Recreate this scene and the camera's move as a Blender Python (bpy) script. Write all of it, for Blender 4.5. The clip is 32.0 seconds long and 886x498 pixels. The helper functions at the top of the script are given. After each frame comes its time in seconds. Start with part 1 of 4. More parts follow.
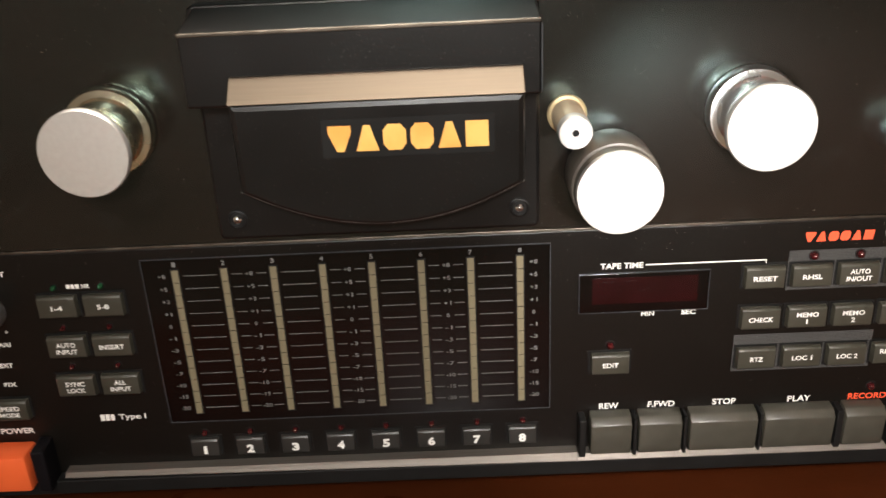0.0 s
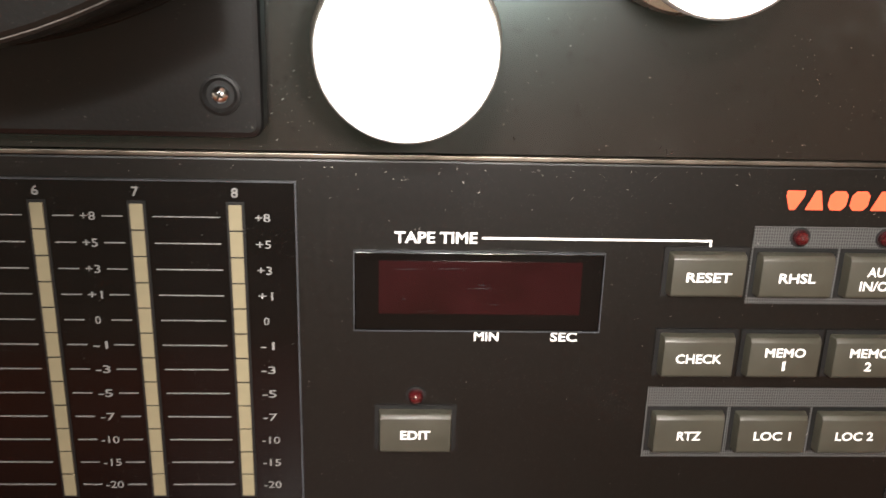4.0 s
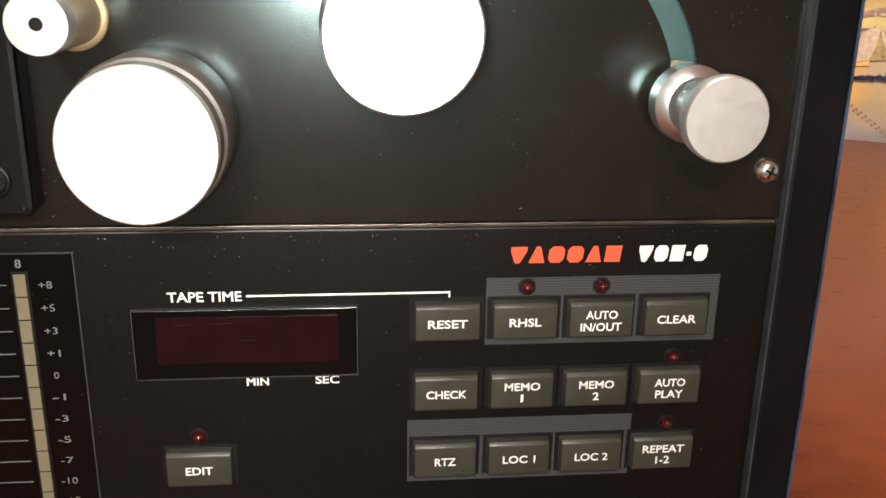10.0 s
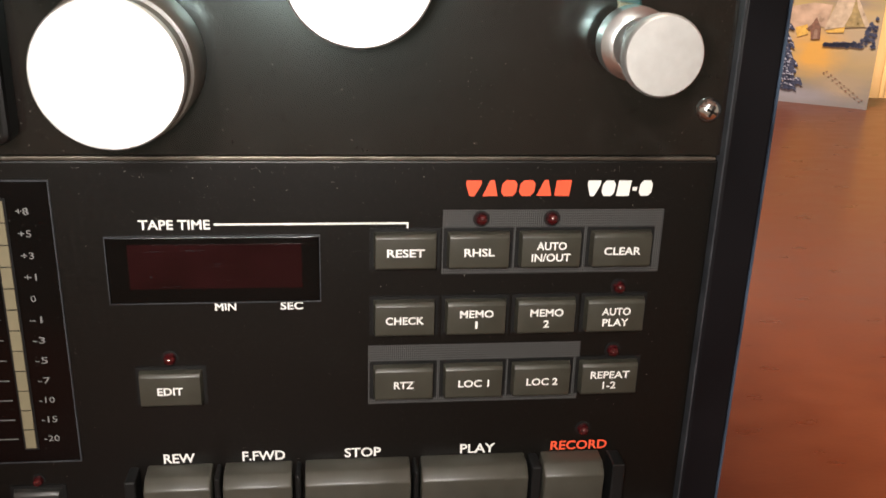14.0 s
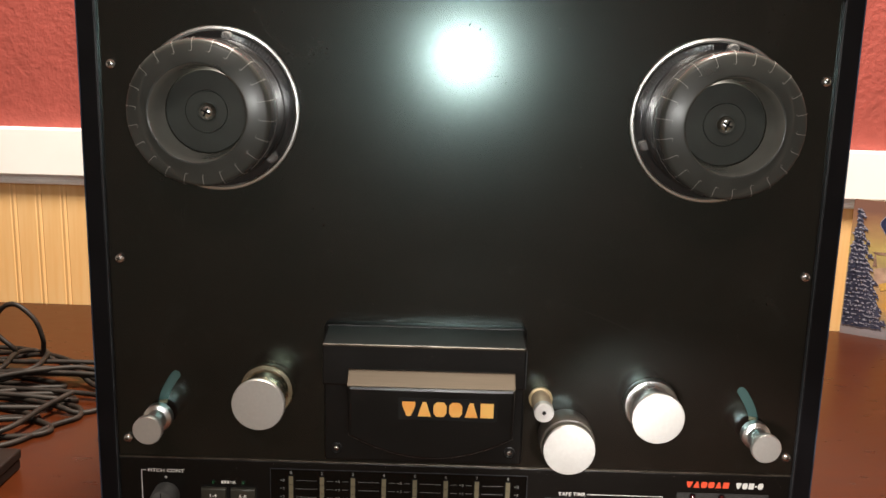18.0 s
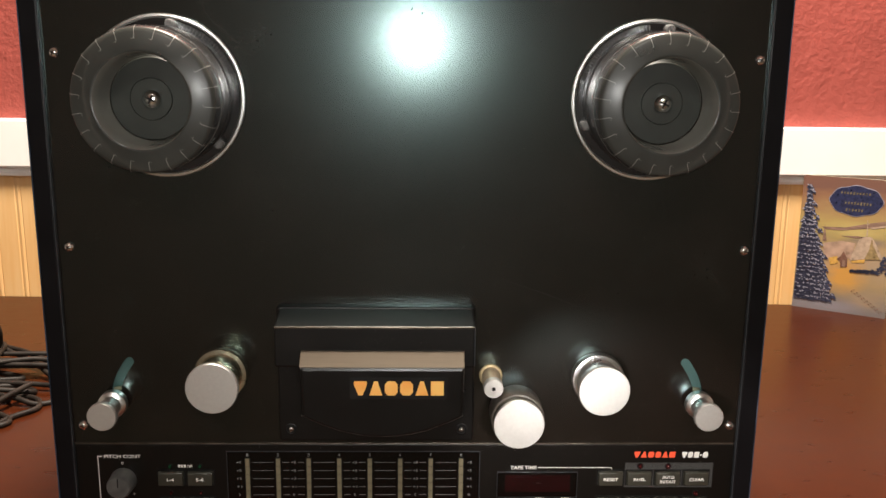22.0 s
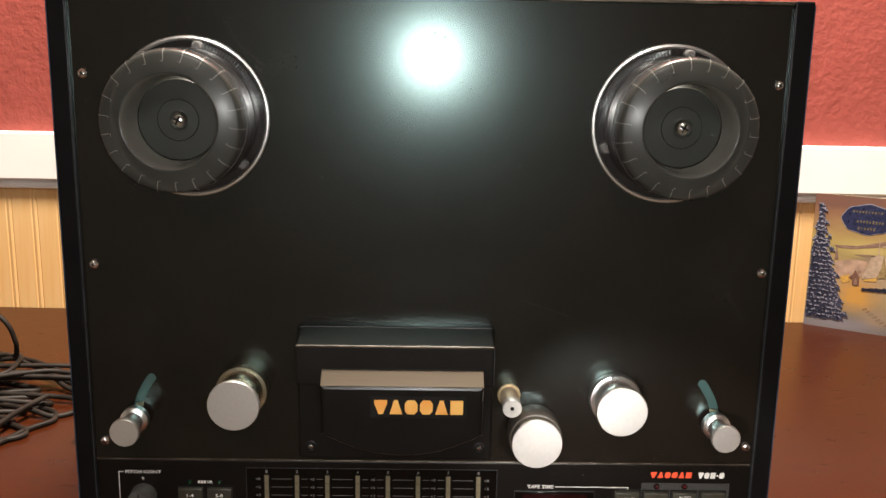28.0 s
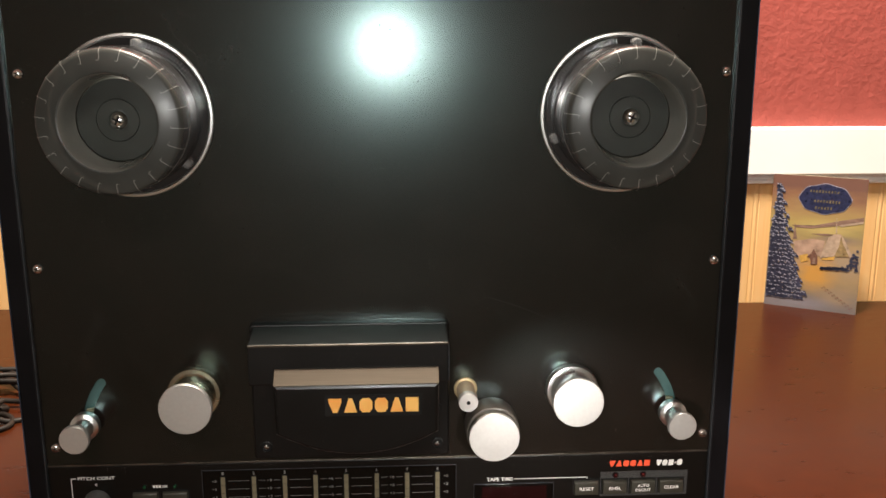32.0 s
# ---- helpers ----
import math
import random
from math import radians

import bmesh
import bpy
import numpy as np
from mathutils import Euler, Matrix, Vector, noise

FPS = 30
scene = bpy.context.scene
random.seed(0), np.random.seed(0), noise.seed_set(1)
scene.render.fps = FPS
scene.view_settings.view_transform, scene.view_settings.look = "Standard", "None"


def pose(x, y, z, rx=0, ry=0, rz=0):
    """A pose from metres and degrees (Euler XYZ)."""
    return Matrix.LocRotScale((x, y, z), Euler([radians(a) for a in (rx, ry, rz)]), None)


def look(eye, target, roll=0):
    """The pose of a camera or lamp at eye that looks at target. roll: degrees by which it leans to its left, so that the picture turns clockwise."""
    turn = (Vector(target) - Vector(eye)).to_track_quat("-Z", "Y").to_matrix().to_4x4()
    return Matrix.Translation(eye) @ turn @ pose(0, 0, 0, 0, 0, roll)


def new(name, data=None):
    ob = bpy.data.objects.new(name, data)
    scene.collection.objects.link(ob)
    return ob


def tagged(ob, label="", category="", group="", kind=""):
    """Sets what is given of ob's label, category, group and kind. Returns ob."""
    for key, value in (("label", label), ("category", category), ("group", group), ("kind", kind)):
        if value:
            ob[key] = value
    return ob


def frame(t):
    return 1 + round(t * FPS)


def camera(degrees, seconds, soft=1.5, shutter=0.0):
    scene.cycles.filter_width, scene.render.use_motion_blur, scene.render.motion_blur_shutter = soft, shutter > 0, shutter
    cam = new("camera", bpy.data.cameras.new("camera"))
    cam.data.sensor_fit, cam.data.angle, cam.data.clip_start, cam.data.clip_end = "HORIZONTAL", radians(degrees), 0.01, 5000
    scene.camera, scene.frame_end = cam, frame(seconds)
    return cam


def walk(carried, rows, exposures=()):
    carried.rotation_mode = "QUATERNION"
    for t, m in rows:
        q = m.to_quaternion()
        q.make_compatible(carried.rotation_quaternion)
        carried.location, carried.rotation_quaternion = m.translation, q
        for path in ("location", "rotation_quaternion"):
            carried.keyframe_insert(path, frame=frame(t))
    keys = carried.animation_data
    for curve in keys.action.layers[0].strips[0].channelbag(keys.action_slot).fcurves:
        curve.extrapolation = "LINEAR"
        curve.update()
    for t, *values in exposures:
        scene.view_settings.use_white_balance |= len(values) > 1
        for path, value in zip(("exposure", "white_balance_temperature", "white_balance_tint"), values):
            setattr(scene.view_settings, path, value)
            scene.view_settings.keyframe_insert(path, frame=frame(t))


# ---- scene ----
cam = camera(51.55, 32.0, shutter=0.5)
PATH = [
    (0, (0.00717, -0.30468, 0.24599), (-0.01774, 1.51659, -0.58006), -2.77),
    (0.5, (0.01369, -0.29625, 0.23592), (0.00316, 1.52722, -0.58555), -1.96),
    (1, (0.01053, -0.29675, 0.22469), (0.02485, 1.53327, -0.58203), -1.53),
    (1.5, (0.01800, -0.28611, 0.21065), (0.10447, 1.55026, -0.57693), -0.15),
    (2, (0.03332, -0.24582, 0.19009), (0.17247, 1.60195, -0.56247), 1.04),
    (2.5, (0.04730, -0.20597, 0.17035), (0.14950, 1.65519, -0.55465), 0.57),
    (3, (0.04435, -0.18905, 0.16007), (0.14020, 1.69069, -0.51624), 1.16),
    (3.5, (0.05296, -0.17511, 0.15678), (0.16196, 1.70962, -0.50347), 1.54),
    (4, (0.06192, -0.16570, 0.15213), (0.15279, 1.72544, -0.49233), 1.58),
    (4.5, (0.06570, -0.15898, 0.15407), (0.17822, 1.72798, -0.49918), 1.36),
    (6.5, (0.07813, -0.15576, 0.14856), (0.17427, 1.72503, -0.52477), 0.91),
    (7, (0.07871, -0.15406, 0.15354), (0.18206, 1.73069, -0.50753), 0.77),
    (7.5, (0.07791, -0.15484, 0.15126), (0.19324, 1.72580, -0.51947), 1.08),
    (8, (0.09400, -0.17753, 0.16457), (0.27620, 1.70655, -0.48122), 1.21),
    (8.5, (0.09732, -0.18514, 0.16744), (0.27284, 1.70187, -0.47161), 0.81),
    (9, (0.09912, -0.18637, 0.16787), (0.27253, 1.70165, -0.46875), 0.83),
    (9.5, (0.09980, -0.18738, 0.17054), (0.27772, 1.70255, -0.45913), 0.75),
    (10, (0.10067, -0.18846, 0.17005), (0.29374, 1.70238, -0.45239), 0.99),
    (10.5, (0.10248, -0.18821, 0.17168), (0.30518, 1.70632, -0.43632), 0.97),
    (11, (0.10239, -0.18664, 0.17164), (0.30941, 1.70632, -0.43977), 1.04),
    (11.5, (0.10531, -0.18485, 0.17159), (0.32540, 1.70758, -0.43690), 1.06),
    (12, (0.10457, -0.18517, 0.17260), (0.31759, 1.70240, -0.45328), 1.05),
    (12.5, (0.10330, -0.18869, 0.16985), (0.31352, 1.69040, -0.48195), 1.25),
    (13, (0.10550, -0.19285, 0.16585), (0.31577, 1.66448, -0.54557), 1.62),
    (13.5, (0.10889, -0.19933, 0.16220), (0.34196, 1.66023, -0.53615), 1.49),
    (14, (0.10577, -0.20254, 0.16553), (0.32893, 1.66400, -0.51730), 1.73),
    (14.5, (0.10023, -0.21726, 0.18178), (0.34600, 1.66383, -0.45153), 2.27),
    (15, (0.05639, -0.26613, 0.24091), (0.26460, 1.63004, -0.36006), 2.10),
    (15.5, (0.01935, -0.33677, 0.29901), (0.21164, 1.56259, -0.29718), 4.59),
    (17.5, (-0.00645, -0.49513, 0.34693), (-0.00816, 1.46479, -0.05141), 0.95),
    (18, (-0.00515, -0.49791, 0.34554), (-0.02609, 1.46032, -0.06057), 1.47),
    (18.5, (-0.00117, -0.49595, 0.34773), (-0.01243, 1.45832, -0.07740), 0.75),
    (19, (0.00085, -0.49459, 0.34532), (0.00692, 1.45616, -0.09578), 0.71),
    (19.5, (0.00176, -0.50039, 0.34552), (0.02628, 1.45036, -0.09488), 0.97),
    (20, (0.00318, -0.50266, 0.34557), (0.02315, 1.45081, -0.08286), 0.88),
    (20.5, (0.00370, -0.50906, 0.34921), (0.05026, 1.44806, -0.06009), 1.05),
    (21, (0.00185, -0.50801, 0.34698), (0.04314, 1.44481, -0.08290), 1.00),
    (21.5, (0.00433, -0.50757, 0.34618), (0.04482, 1.44404, -0.08922), 0.84),
    (22, (0.00534, -0.50683, 0.34580), (0.05684, 1.44393, -0.09226), 0.67),
    (22.5, (0.00640, -0.50786, 0.34493), (0.06020, 1.44195, -0.09706), 0.66),
    (23, (0.00391, -0.50630, 0.34816), (0.05229, 1.44494, -0.08812), 0.56),
    (23.5, (0.00434, -0.50402, 0.34571), (0.04582, 1.44411, -0.10493), 0.64),
    (24, (0.00675, -0.50459, 0.34510), (0.05437, 1.44541, -0.09674), 0.57),
    (24.5, (0.00363, -0.50155, 0.34434), (0.05753, 1.44467, -0.11317), 0.49),
    (25, (0.00163, -0.50070, 0.34589), (0.06550, 1.45048, -0.08867), 0.88),
    (25.5, (0.00015, -0.50064, 0.34523), (0.07024, 1.45126, -0.08511), 1.27),
    (26, (-0.00133, -0.50305, 0.34530), (0.06795, 1.45128, -0.07396), 1.41),
    (26.5, (-0.00031, -0.50231, 0.34423), (0.04766, 1.45479, -0.06498), 1.35),
    (28.5, (-0.00547, -0.51253, 0.35321), (0.03104, 1.44362, -0.06172), 1.05),
    (29, (-0.00930, -0.51162, 0.34868), (0.08803, 1.44858, -0.03618), 1.88),
    (29.5, (-0.00609, -0.51245, 0.35226), (0.05463, 1.43631, -0.09346), 1.27),
    (30, (0.00798, -0.51905, 0.35548), (0.08837, 1.41822, -0.13496), 0.75),
    (30.5, (-0.00923, -0.52129, 0.34165), (-0.02770, 1.41314, -0.16594), 0.12),
    (31, (-0.01002, -0.51081, 0.34392), (0.02867, 1.42403, -0.16094), 0.61),
    (31.5, (0.00593, -0.50156, 0.35110), (0.12279, 1.43916, -0.11790), -0.21),
    (32, (0.00763, -0.50521, 0.35548), (0.11092, 1.44232, -0.08774), -0.06),
]
walk(cam, [(t, look(eye, target, roll)) for t, eye, target, roll in PATH], [(0.0, 1.0), (1.5, 1.0), (2.0, 1.15), (3.0, 1.45), (4.0, 1.6), (7.5, 1.3), (8.5, 0.82), (10.5, 0.66), (12.0, 0.25), (13.0, 0.28), (14.2, 0.68), (15.0, 0.33), (17.0, 0.17), (32.0, 0.17)])

# ---- light and exposure ----
world = bpy.data.worlds.new("room_air")
scene.world = world
world.use_nodes = True
world.node_tree.nodes["Background"].inputs["Color"].default_value = (0.9, 0.75, 0.6, 1)
world.node_tree.nodes["Background"].inputs["Strength"].default_value = 0.03


def lamp(name, kind, m, energy, color, size=0.03, cone=None, blend=1.0):
    data = bpy.data.lights.new(name, kind)
    data.energy, data.color = energy, color
    if kind == "SPOT":
        data.shadow_soft_size, data.spot_size, data.spot_blend = size, radians(cone), blend
    if kind == "AREA":
        data.shape, data.size = "DISK", size
    ob = new(name, data)
    ob.matrix_world = m
    return ob


# one carried phone torch as three fixed, always-lit copies: far, first and close standpoint
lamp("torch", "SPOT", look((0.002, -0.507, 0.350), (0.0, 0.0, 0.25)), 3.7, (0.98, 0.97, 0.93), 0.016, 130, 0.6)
lamp("torch_standin_first", "SPOT", look((0.007, -0.305, 0.246), (0.0, 0.0, 0.102)), 0.48, (1.0, 0.95, 0.90), 0.02, 48, 0.4)
lamp("torch_standin_close", "SPOT", look((0.092, -0.185, 0.168), (0.122, 0.0, 0.086)), 1.0, (1.0, 0.93, 0.87), 0.012, 67, 0.45)
# unseen overhead lamp, added to brighten the wall and the desk
lamp("added_overhead_light", "AREA", look((0.08, 0.19, 1.62), (0.06, 0.30, 0.0)), 82.0, (1.0, 0.89, 0.75), 0.35)

# unseen lamp added behind the viewer so the chrome reflects a lit room
lamp("added_back_light", "AREA", look((-0.1, -1.7, 1.62), (0.0, -1.6, 0.0)), 14.0, (1.0, 0.95, 0.86), 0.40)

# ---- materials ----


def mat(name, base, rough=0.5, metal=0.0, grain=0.15, scale=60.0, bump=0.0, bscale=400.0, spec=0.5,
        tint=None, stretch=(1, 1, 1), dust=0.0, dust_scale=900.0, second=None, coat=0.0, rvar=0.08, dust_cut=0.80, coat_rough=0.12):
    m = bpy.data.materials.new(name)
    m.use_nodes = True
    nt = m.node_tree
    n, l = nt.nodes, nt.links
    b = n["Principled BSDF"]
    b.inputs["Roughness"].default_value = rough
    b.inputs["Metallic"].default_value = metal
    b.inputs["Specular IOR Level"].default_value = spec
    b.inputs["Coat Weight"].default_value = coat
    b.inputs["Coat Roughness"].default_value = coat_rough
    if tint:
        b.inputs["Specular Tint"].default_value = (*tint, 1)
    co = n.new("ShaderNodeTexCoord")
    mp = n.new("ShaderNodeMapping")
    mp.inputs["Scale"].default_value = stretch
    l.new(co.outputs["Object"], mp.inputs["Vector"])
    no = n.new("ShaderNodeTexNoise")
    no.inputs["Scale"].default_value = scale
    no.inputs["Detail"].default_value = 6
    l.new(mp.outputs["Vector"], no.inputs["Vector"])
    mix = n.new("ShaderNodeMix")
    mix.data_type = "RGBA"
    other = second or tuple(c * (1 - grain) for c in base)
    mix.inputs["A"].default_value = (*other, 1)
    mix.inputs["B"].default_value = (*(base if second else tuple(min(1, c * (1 + grain)) for c in base)), 1)
    rampn = n.new("ShaderNodeMapRange")
    rampn.inputs["From Min"].default_value, rampn.inputs["From Max"].default_value = 0.3, 0.7
    l.new(no.outputs["Fac"], rampn.inputs["Value"])
    l.new(rampn.outputs["Result"], mix.inputs["Factor"])
    colour = mix.outputs["Result"]
    if dust > 0:
        fine = n.new("ShaderNodeTexNoise")
        fine.inputs["Scale"].default_value, fine.inputs["Detail"].default_value, fine.inputs["Roughness"].default_value = dust_scale, 2, 0.65
        l.new(co.outputs["Object"], fine.inputs["Vector"])
        big = n.new("ShaderNodeTexNoise")
        big.inputs["Scale"].default_value, big.inputs["Detail"].default_value = 55.0, 4
        l.new(co.outputs["Object"], big.inputs["Vector"])
        share = n.new("ShaderNodeMath")
        share.operation = "MULTIPLY_ADD"
        share.inputs[1].default_value = 0.22
        l.new(big.outputs["Fac"], share.inputs[0])
        l.new(fine.outputs["Fac"], share.inputs[2])
        both = n.new("ShaderNodeMapRange")
        both.inputs["From Min"].default_value, both.inputs["From Max"].default_value = dust_cut, dust_cut + 0.05
        l.new(share.outputs[0], both.inputs["Value"])
        dm = n.new("ShaderNodeMath")
        dm.operation = "MULTIPLY"
        dm.inputs[1].default_value = dust
        l.new(both.outputs[0], dm.inputs[0])
        mx = n.new("ShaderNodeMix")
        mx.data_type = "RGBA"
        l.new(dm.outputs[0], mx.inputs["Factor"])
        l.new(colour, mx.inputs["A"])
        mx.inputs["B"].default_value = (0.5, 0.48, 0.42, 1)
        colour = mx.outputs["Result"]
        dull = dm.outputs[0]
    l.new(colour, b.inputs["Base Color"])
    r2 = n.new("ShaderNodeMapRange")
    r2.inputs["To Min"].default_value, r2.inputs["To Max"].default_value = max(0.02, rough - rvar), min(1, rough + rvar)
    l.new(no.outputs["Fac"], r2.inputs["Value"])
    if dust > 0:
        ra = n.new("ShaderNodeMath")
        ra.operation, ra.use_clamp = "MULTIPLY_ADD", True
        ra.inputs[1].default_value = 1.6
        l.new(dull, ra.inputs[0])
        l.new(r2.outputs["Result"], ra.inputs[2])
        l.new(ra.outputs[0], b.inputs["Roughness"])
    else:
        l.new(r2.outputs["Result"], b.inputs["Roughness"])
    if bump > 0:
        nb = n.new("ShaderNodeTexNoise")
        nb.inputs["Scale"].default_value = bscale
        nb.inputs["Detail"].default_value = 3
        l.new(mp.outputs["Vector"], nb.inputs["Vector"])
        bp = n.new("ShaderNodeBump")
        bp.inputs["Strength"].default_value = 1.0
        bp.inputs["Distance"].default_value = bump
        l.new(nb.outputs["Fac"], bp.inputs["Height"])
        l.new(bp.outputs["Normal"], b.inputs["Normal"])
    return m


TEAL = (0.70, 1.0, 0.98)
M_PLATE = mat("satin_black_deck_paint", (0.0084, 0.0045, 0.0033), 0.205, grain=0.2, scale=25, bump=0.000005, bscale=1500, rvar=0.02, spec=0.70, tint=TEAL, coat=0.15, coat_rough=0.40, dust=0.19, dust_scale=1500, dust_cut=0.80)
nt = M_PLATE.node_tree
pb = nt.nodes["Principled BSDF"]
smear = nt.nodes.new("ShaderNodeTexNoise")
smear.inputs["Scale"].default_value, smear.inputs["Detail"].default_value, smear.inputs["Distortion"].default_value = 26.0, 9, 1.6
smear.inputs["Roughness"].default_value = 0.72
where = nt.nodes.new("ShaderNodeTexCoord")
nt.links.new(where.outputs["Object"], smear.inputs["Vector"])
soft_edge = nt.nodes.new("ShaderNodeMapRange")
for key_name, value in (("From Min", 0.55), ("From Max", 0.78), ("To Min", 0.0), ("To Max", 0.022)):
    soft_edge.inputs[key_name].default_value = value
nt.links.new(smear.outputs["Fac"], soft_edge.inputs["Value"])
film = nt.nodes.new("ShaderNodeMix")
film.data_type = "RGBA"
film.inputs["B"].default_value = (0.42, 0.41, 0.38, 1)
nt.links.new(pb.inputs["Base Color"].links[0].from_socket, film.inputs["A"])
nt.links.new(soft_edge.outputs["Result"], film.inputs["Factor"])
nt.links.new(film.outputs["Result"], pb.inputs["Base Color"])
marks = nt.nodes.new("ShaderNodeTexNoise")
marks.inputs["Scale"].default_value, marks.inputs["Detail"].default_value, marks.inputs["Roughness"].default_value = 420.0, 2, 0.6
nt.links.new(where.outputs["Object"], marks.inputs["Vector"])
worn = nt.nodes.new("ShaderNodeMapRange")
for key_name, value in (("From Min", 0.60), ("From Max", 0.70), ("To Min", 0.70), ("To Max", 0.50)):
    worn.inputs[key_name].default_value = value
nt.links.new(marks.outputs["Fac"], worn.inputs["Value"])
nt.links.new(worn.outputs["Result"], pb.inputs["Specular IOR Level"])
M_CONTROL = mat("grained_black_control_paint", (0.0037, 0.0029, 0.0022), 0.40, grain=0.35, scale=900, bump=0.000012, bscale=5200, spec=0.30, dust=0.16, dust_scale=3600, dust_cut=0.79)
M_CHEEK = mat("blue_black_side_paint", (0.0055, 0.0050, 0.0060), 0.42, grain=0.2, scale=40, bump=0.00002, bscale=1200, spec=0.16)
M_EDGE = mat("bright_edge_metal", (0.14, 0.120, 0.098), 0.42, metal=0.9, grain=0.5, scale=90)
M_CAP = mat("satin_anodised_aluminium", (0.84, 0.84, 0.82), 0.5, metal=1.0, grain=0.03, scale=500, bump=0.00001, bscale=3000)
M_CHROME = mat("polished_chrome", (0.87, 0.90, 0.91), 0.17, metal=1.0, grain=0.05, scale=100)
M_ROLLER = mat("turned_bright_steel", (0.85, 0.885, 0.89), 0.30, metal=1.0, grain=0.05, scale=100)
M_OLIVESTEEL = mat("olive_tinted_steel", (0.62, 0.60, 0.47), 0.26, metal=1.0, grain=0.12, scale=100)
M_BRASS = mat("tan_bronze_bush", (0.74, 0.60, 0.42), 0.4, metal=0.6, grain=0.1)
M_COLLAR = mat("yellow_brass_collar", (0.50, 0.40, 0.23), 0.45, metal=0.6, grain=0.15)
M_RUBBER = mat("dark_pinch_rubber", (0.095, 0.083, 0.070), 0.36, metal=0.0, grain=0.2)
M_BLACK = mat("matt_black_plastic", (0.0075, 0.0072, 0.007), 0.5, grain=0.2, bump=0.00001, bscale=1500, spec=0.25)
M_COVER = mat("grained_black_head_cover", (0.0038, 0.0036, 0.0036), 0.33, grain=0.25, scale=30, bump=0.00003, bscale=1100, spec=0.42, dust=0.10, dust_scale=1500, dust_cut=0.80)
M_COPPER = mat("brushed_bronze_strip", (0.060, 0.048, 0.036), 0.5, metal=0.8, grain=0.12, scale=40, stretch=(1, 30, 30))
M_FOIL = mat("gold_foil_print", (0.95, 0.55, 0.15), 0.4, second=(0.88, 0.32, 0.06), scale=70)
M_WHITE = mat("white_silkscreen", (0.78, 0.77, 0.73), 0.5, grain=0.04)
M_DIMWHITE = mat("grey_scale_print", (0.155, 0.152, 0.148), 0.5, grain=0.08)
M_RED = mat("red_silkscreen", (0.85, 0.10, 0.04), 0.5, grain=0.05)
M_BUTTON = mat("olive_grey_key_plastic", (0.037, 0.035, 0.026), 0.42, grain=0.12, scale=200, bump=0.00001, bscale=2500)
M_KNOB = mat("worn_grey_knob_plastic", (0.085, 0.083, 0.080), 0.4, grain=0.3, scale=150)
M_TRACK = mat("black_track_button_plastic", (0.022, 0.021, 0.019), 0.42, grain=0.15, scale=200, bump=0.00001, bscale=2500)
M_TRANSPORT = mat("dark_grey_transport_plastic", (0.050, 0.047, 0.037), 0.38, grain=0.14, scale=150, bump=0.00001, bscale=2500)
M_HATCH = mat("fine_hatched_grey_print", (0.020, 0.019, 0.018), 0.5, grain=0.2, scale=600)
nt = M_HATCH.node_tree
grid = nt.nodes.new("ShaderNodeTexBrick")
grid.offset, grid.squash = 0.0, 1.0
for key_name, value in (("Scale", 1.0), ("Mortar Size", 0.00012), ("Mortar Smooth", 0.2), ("Brick Width", 0.00050), ("Row Height", 0.00062)):
    grid.inputs[key_name].default_value = value
grid.inputs["Color1"].default_value = grid.inputs["Color2"].default_value = (0.006, 0.006, 0.006, 1)
grid.inputs["Mortar"].default_value = (0.060, 0.060, 0.058, 1)
turn_xz = nt.nodes.new("ShaderNodeMapping")
turn_xz.inputs["Rotation"].default_value = (radians(90), 0, 0)
where = nt.nodes.new("ShaderNodeTexCoord")
nt.links.new(where.outputs["Object"], turn_xz.inputs["Vector"])
nt.links.new(turn_xz.outputs["Vector"], grid.inputs["Vector"])
nt.links.new(grid.outputs["Color"], nt.nodes["Principled BSDF"].inputs["Base Color"])
M_FLECK = mat("pale_lint", (0.34, 0.33, 0.29), 0.8, grain=0.2, scale=900)
M_LED = mat("unlit_dark_red_lens", (0.040, 0.003, 0.004), 0.12, grain=0.1, coat=0.6)
M_LEDGREEN = mat("unlit_dark_green_lens", (0.01, 0.05, 0.02), 0.15, grain=0.1)
M_WINDOW = mat("smoked_meter_window", (0.0022, 0.0018, 0.0018), 0.16, grain=0.2, spec=0.35, dust=0.07, dust_scale=2200, dust_cut=0.82)
M_DISPLAY = mat("dark_red_display_filter", (0.0105, 0.0014, 0.0021), 0.16, grain=0.3, scale=90, dust=0.06, dust_scale=2200, dust_cut=0.82)
M_BAR = mat("cream_meter_segment", (0.175, 0.150, 0.092), 0.5, grain=0.06, scale=300)
M_STRIP = mat("dull_silver_trim", (0.15, 0.132, 0.115), 0.5, metal=0.6, grain=0.15, stretch=(1, 20, 20))
M_ORANGE = mat("orange_power_plastic", (0.80, 0.13, 0.035), 0.35, grain=0.05)
M_RIM = mat("bright_rolled_rim", (0.87, 0.89, 0.88), 0.36, metal=1.0, grain=0.06, scale=120)
M_PAD = mat("pale_yellow_green_pad", (0.20, 0.21, 0.14), 0.45, grain=0.15, scale=200)
M_SLOT = mat("grey_green_metal_behind_slot", (0.13, 0.255, 0.255), 0.40, metal=0.8, grain=0.1)
M_HUB = mat("smoky_grey_clamp_plastic", (0.095, 0.092, 0.092), 0.07, grain=0.12, scale=40, spec=0.7, coat=0.6, coat_rough=0.05)
M_CLEAR = mat("clear_moulded_acrylic", (0.30, 0.30, 0.30), 0.08, grain=0.1, scale=60, spec=0.8, coat=1.0, coat_rough=0.04)
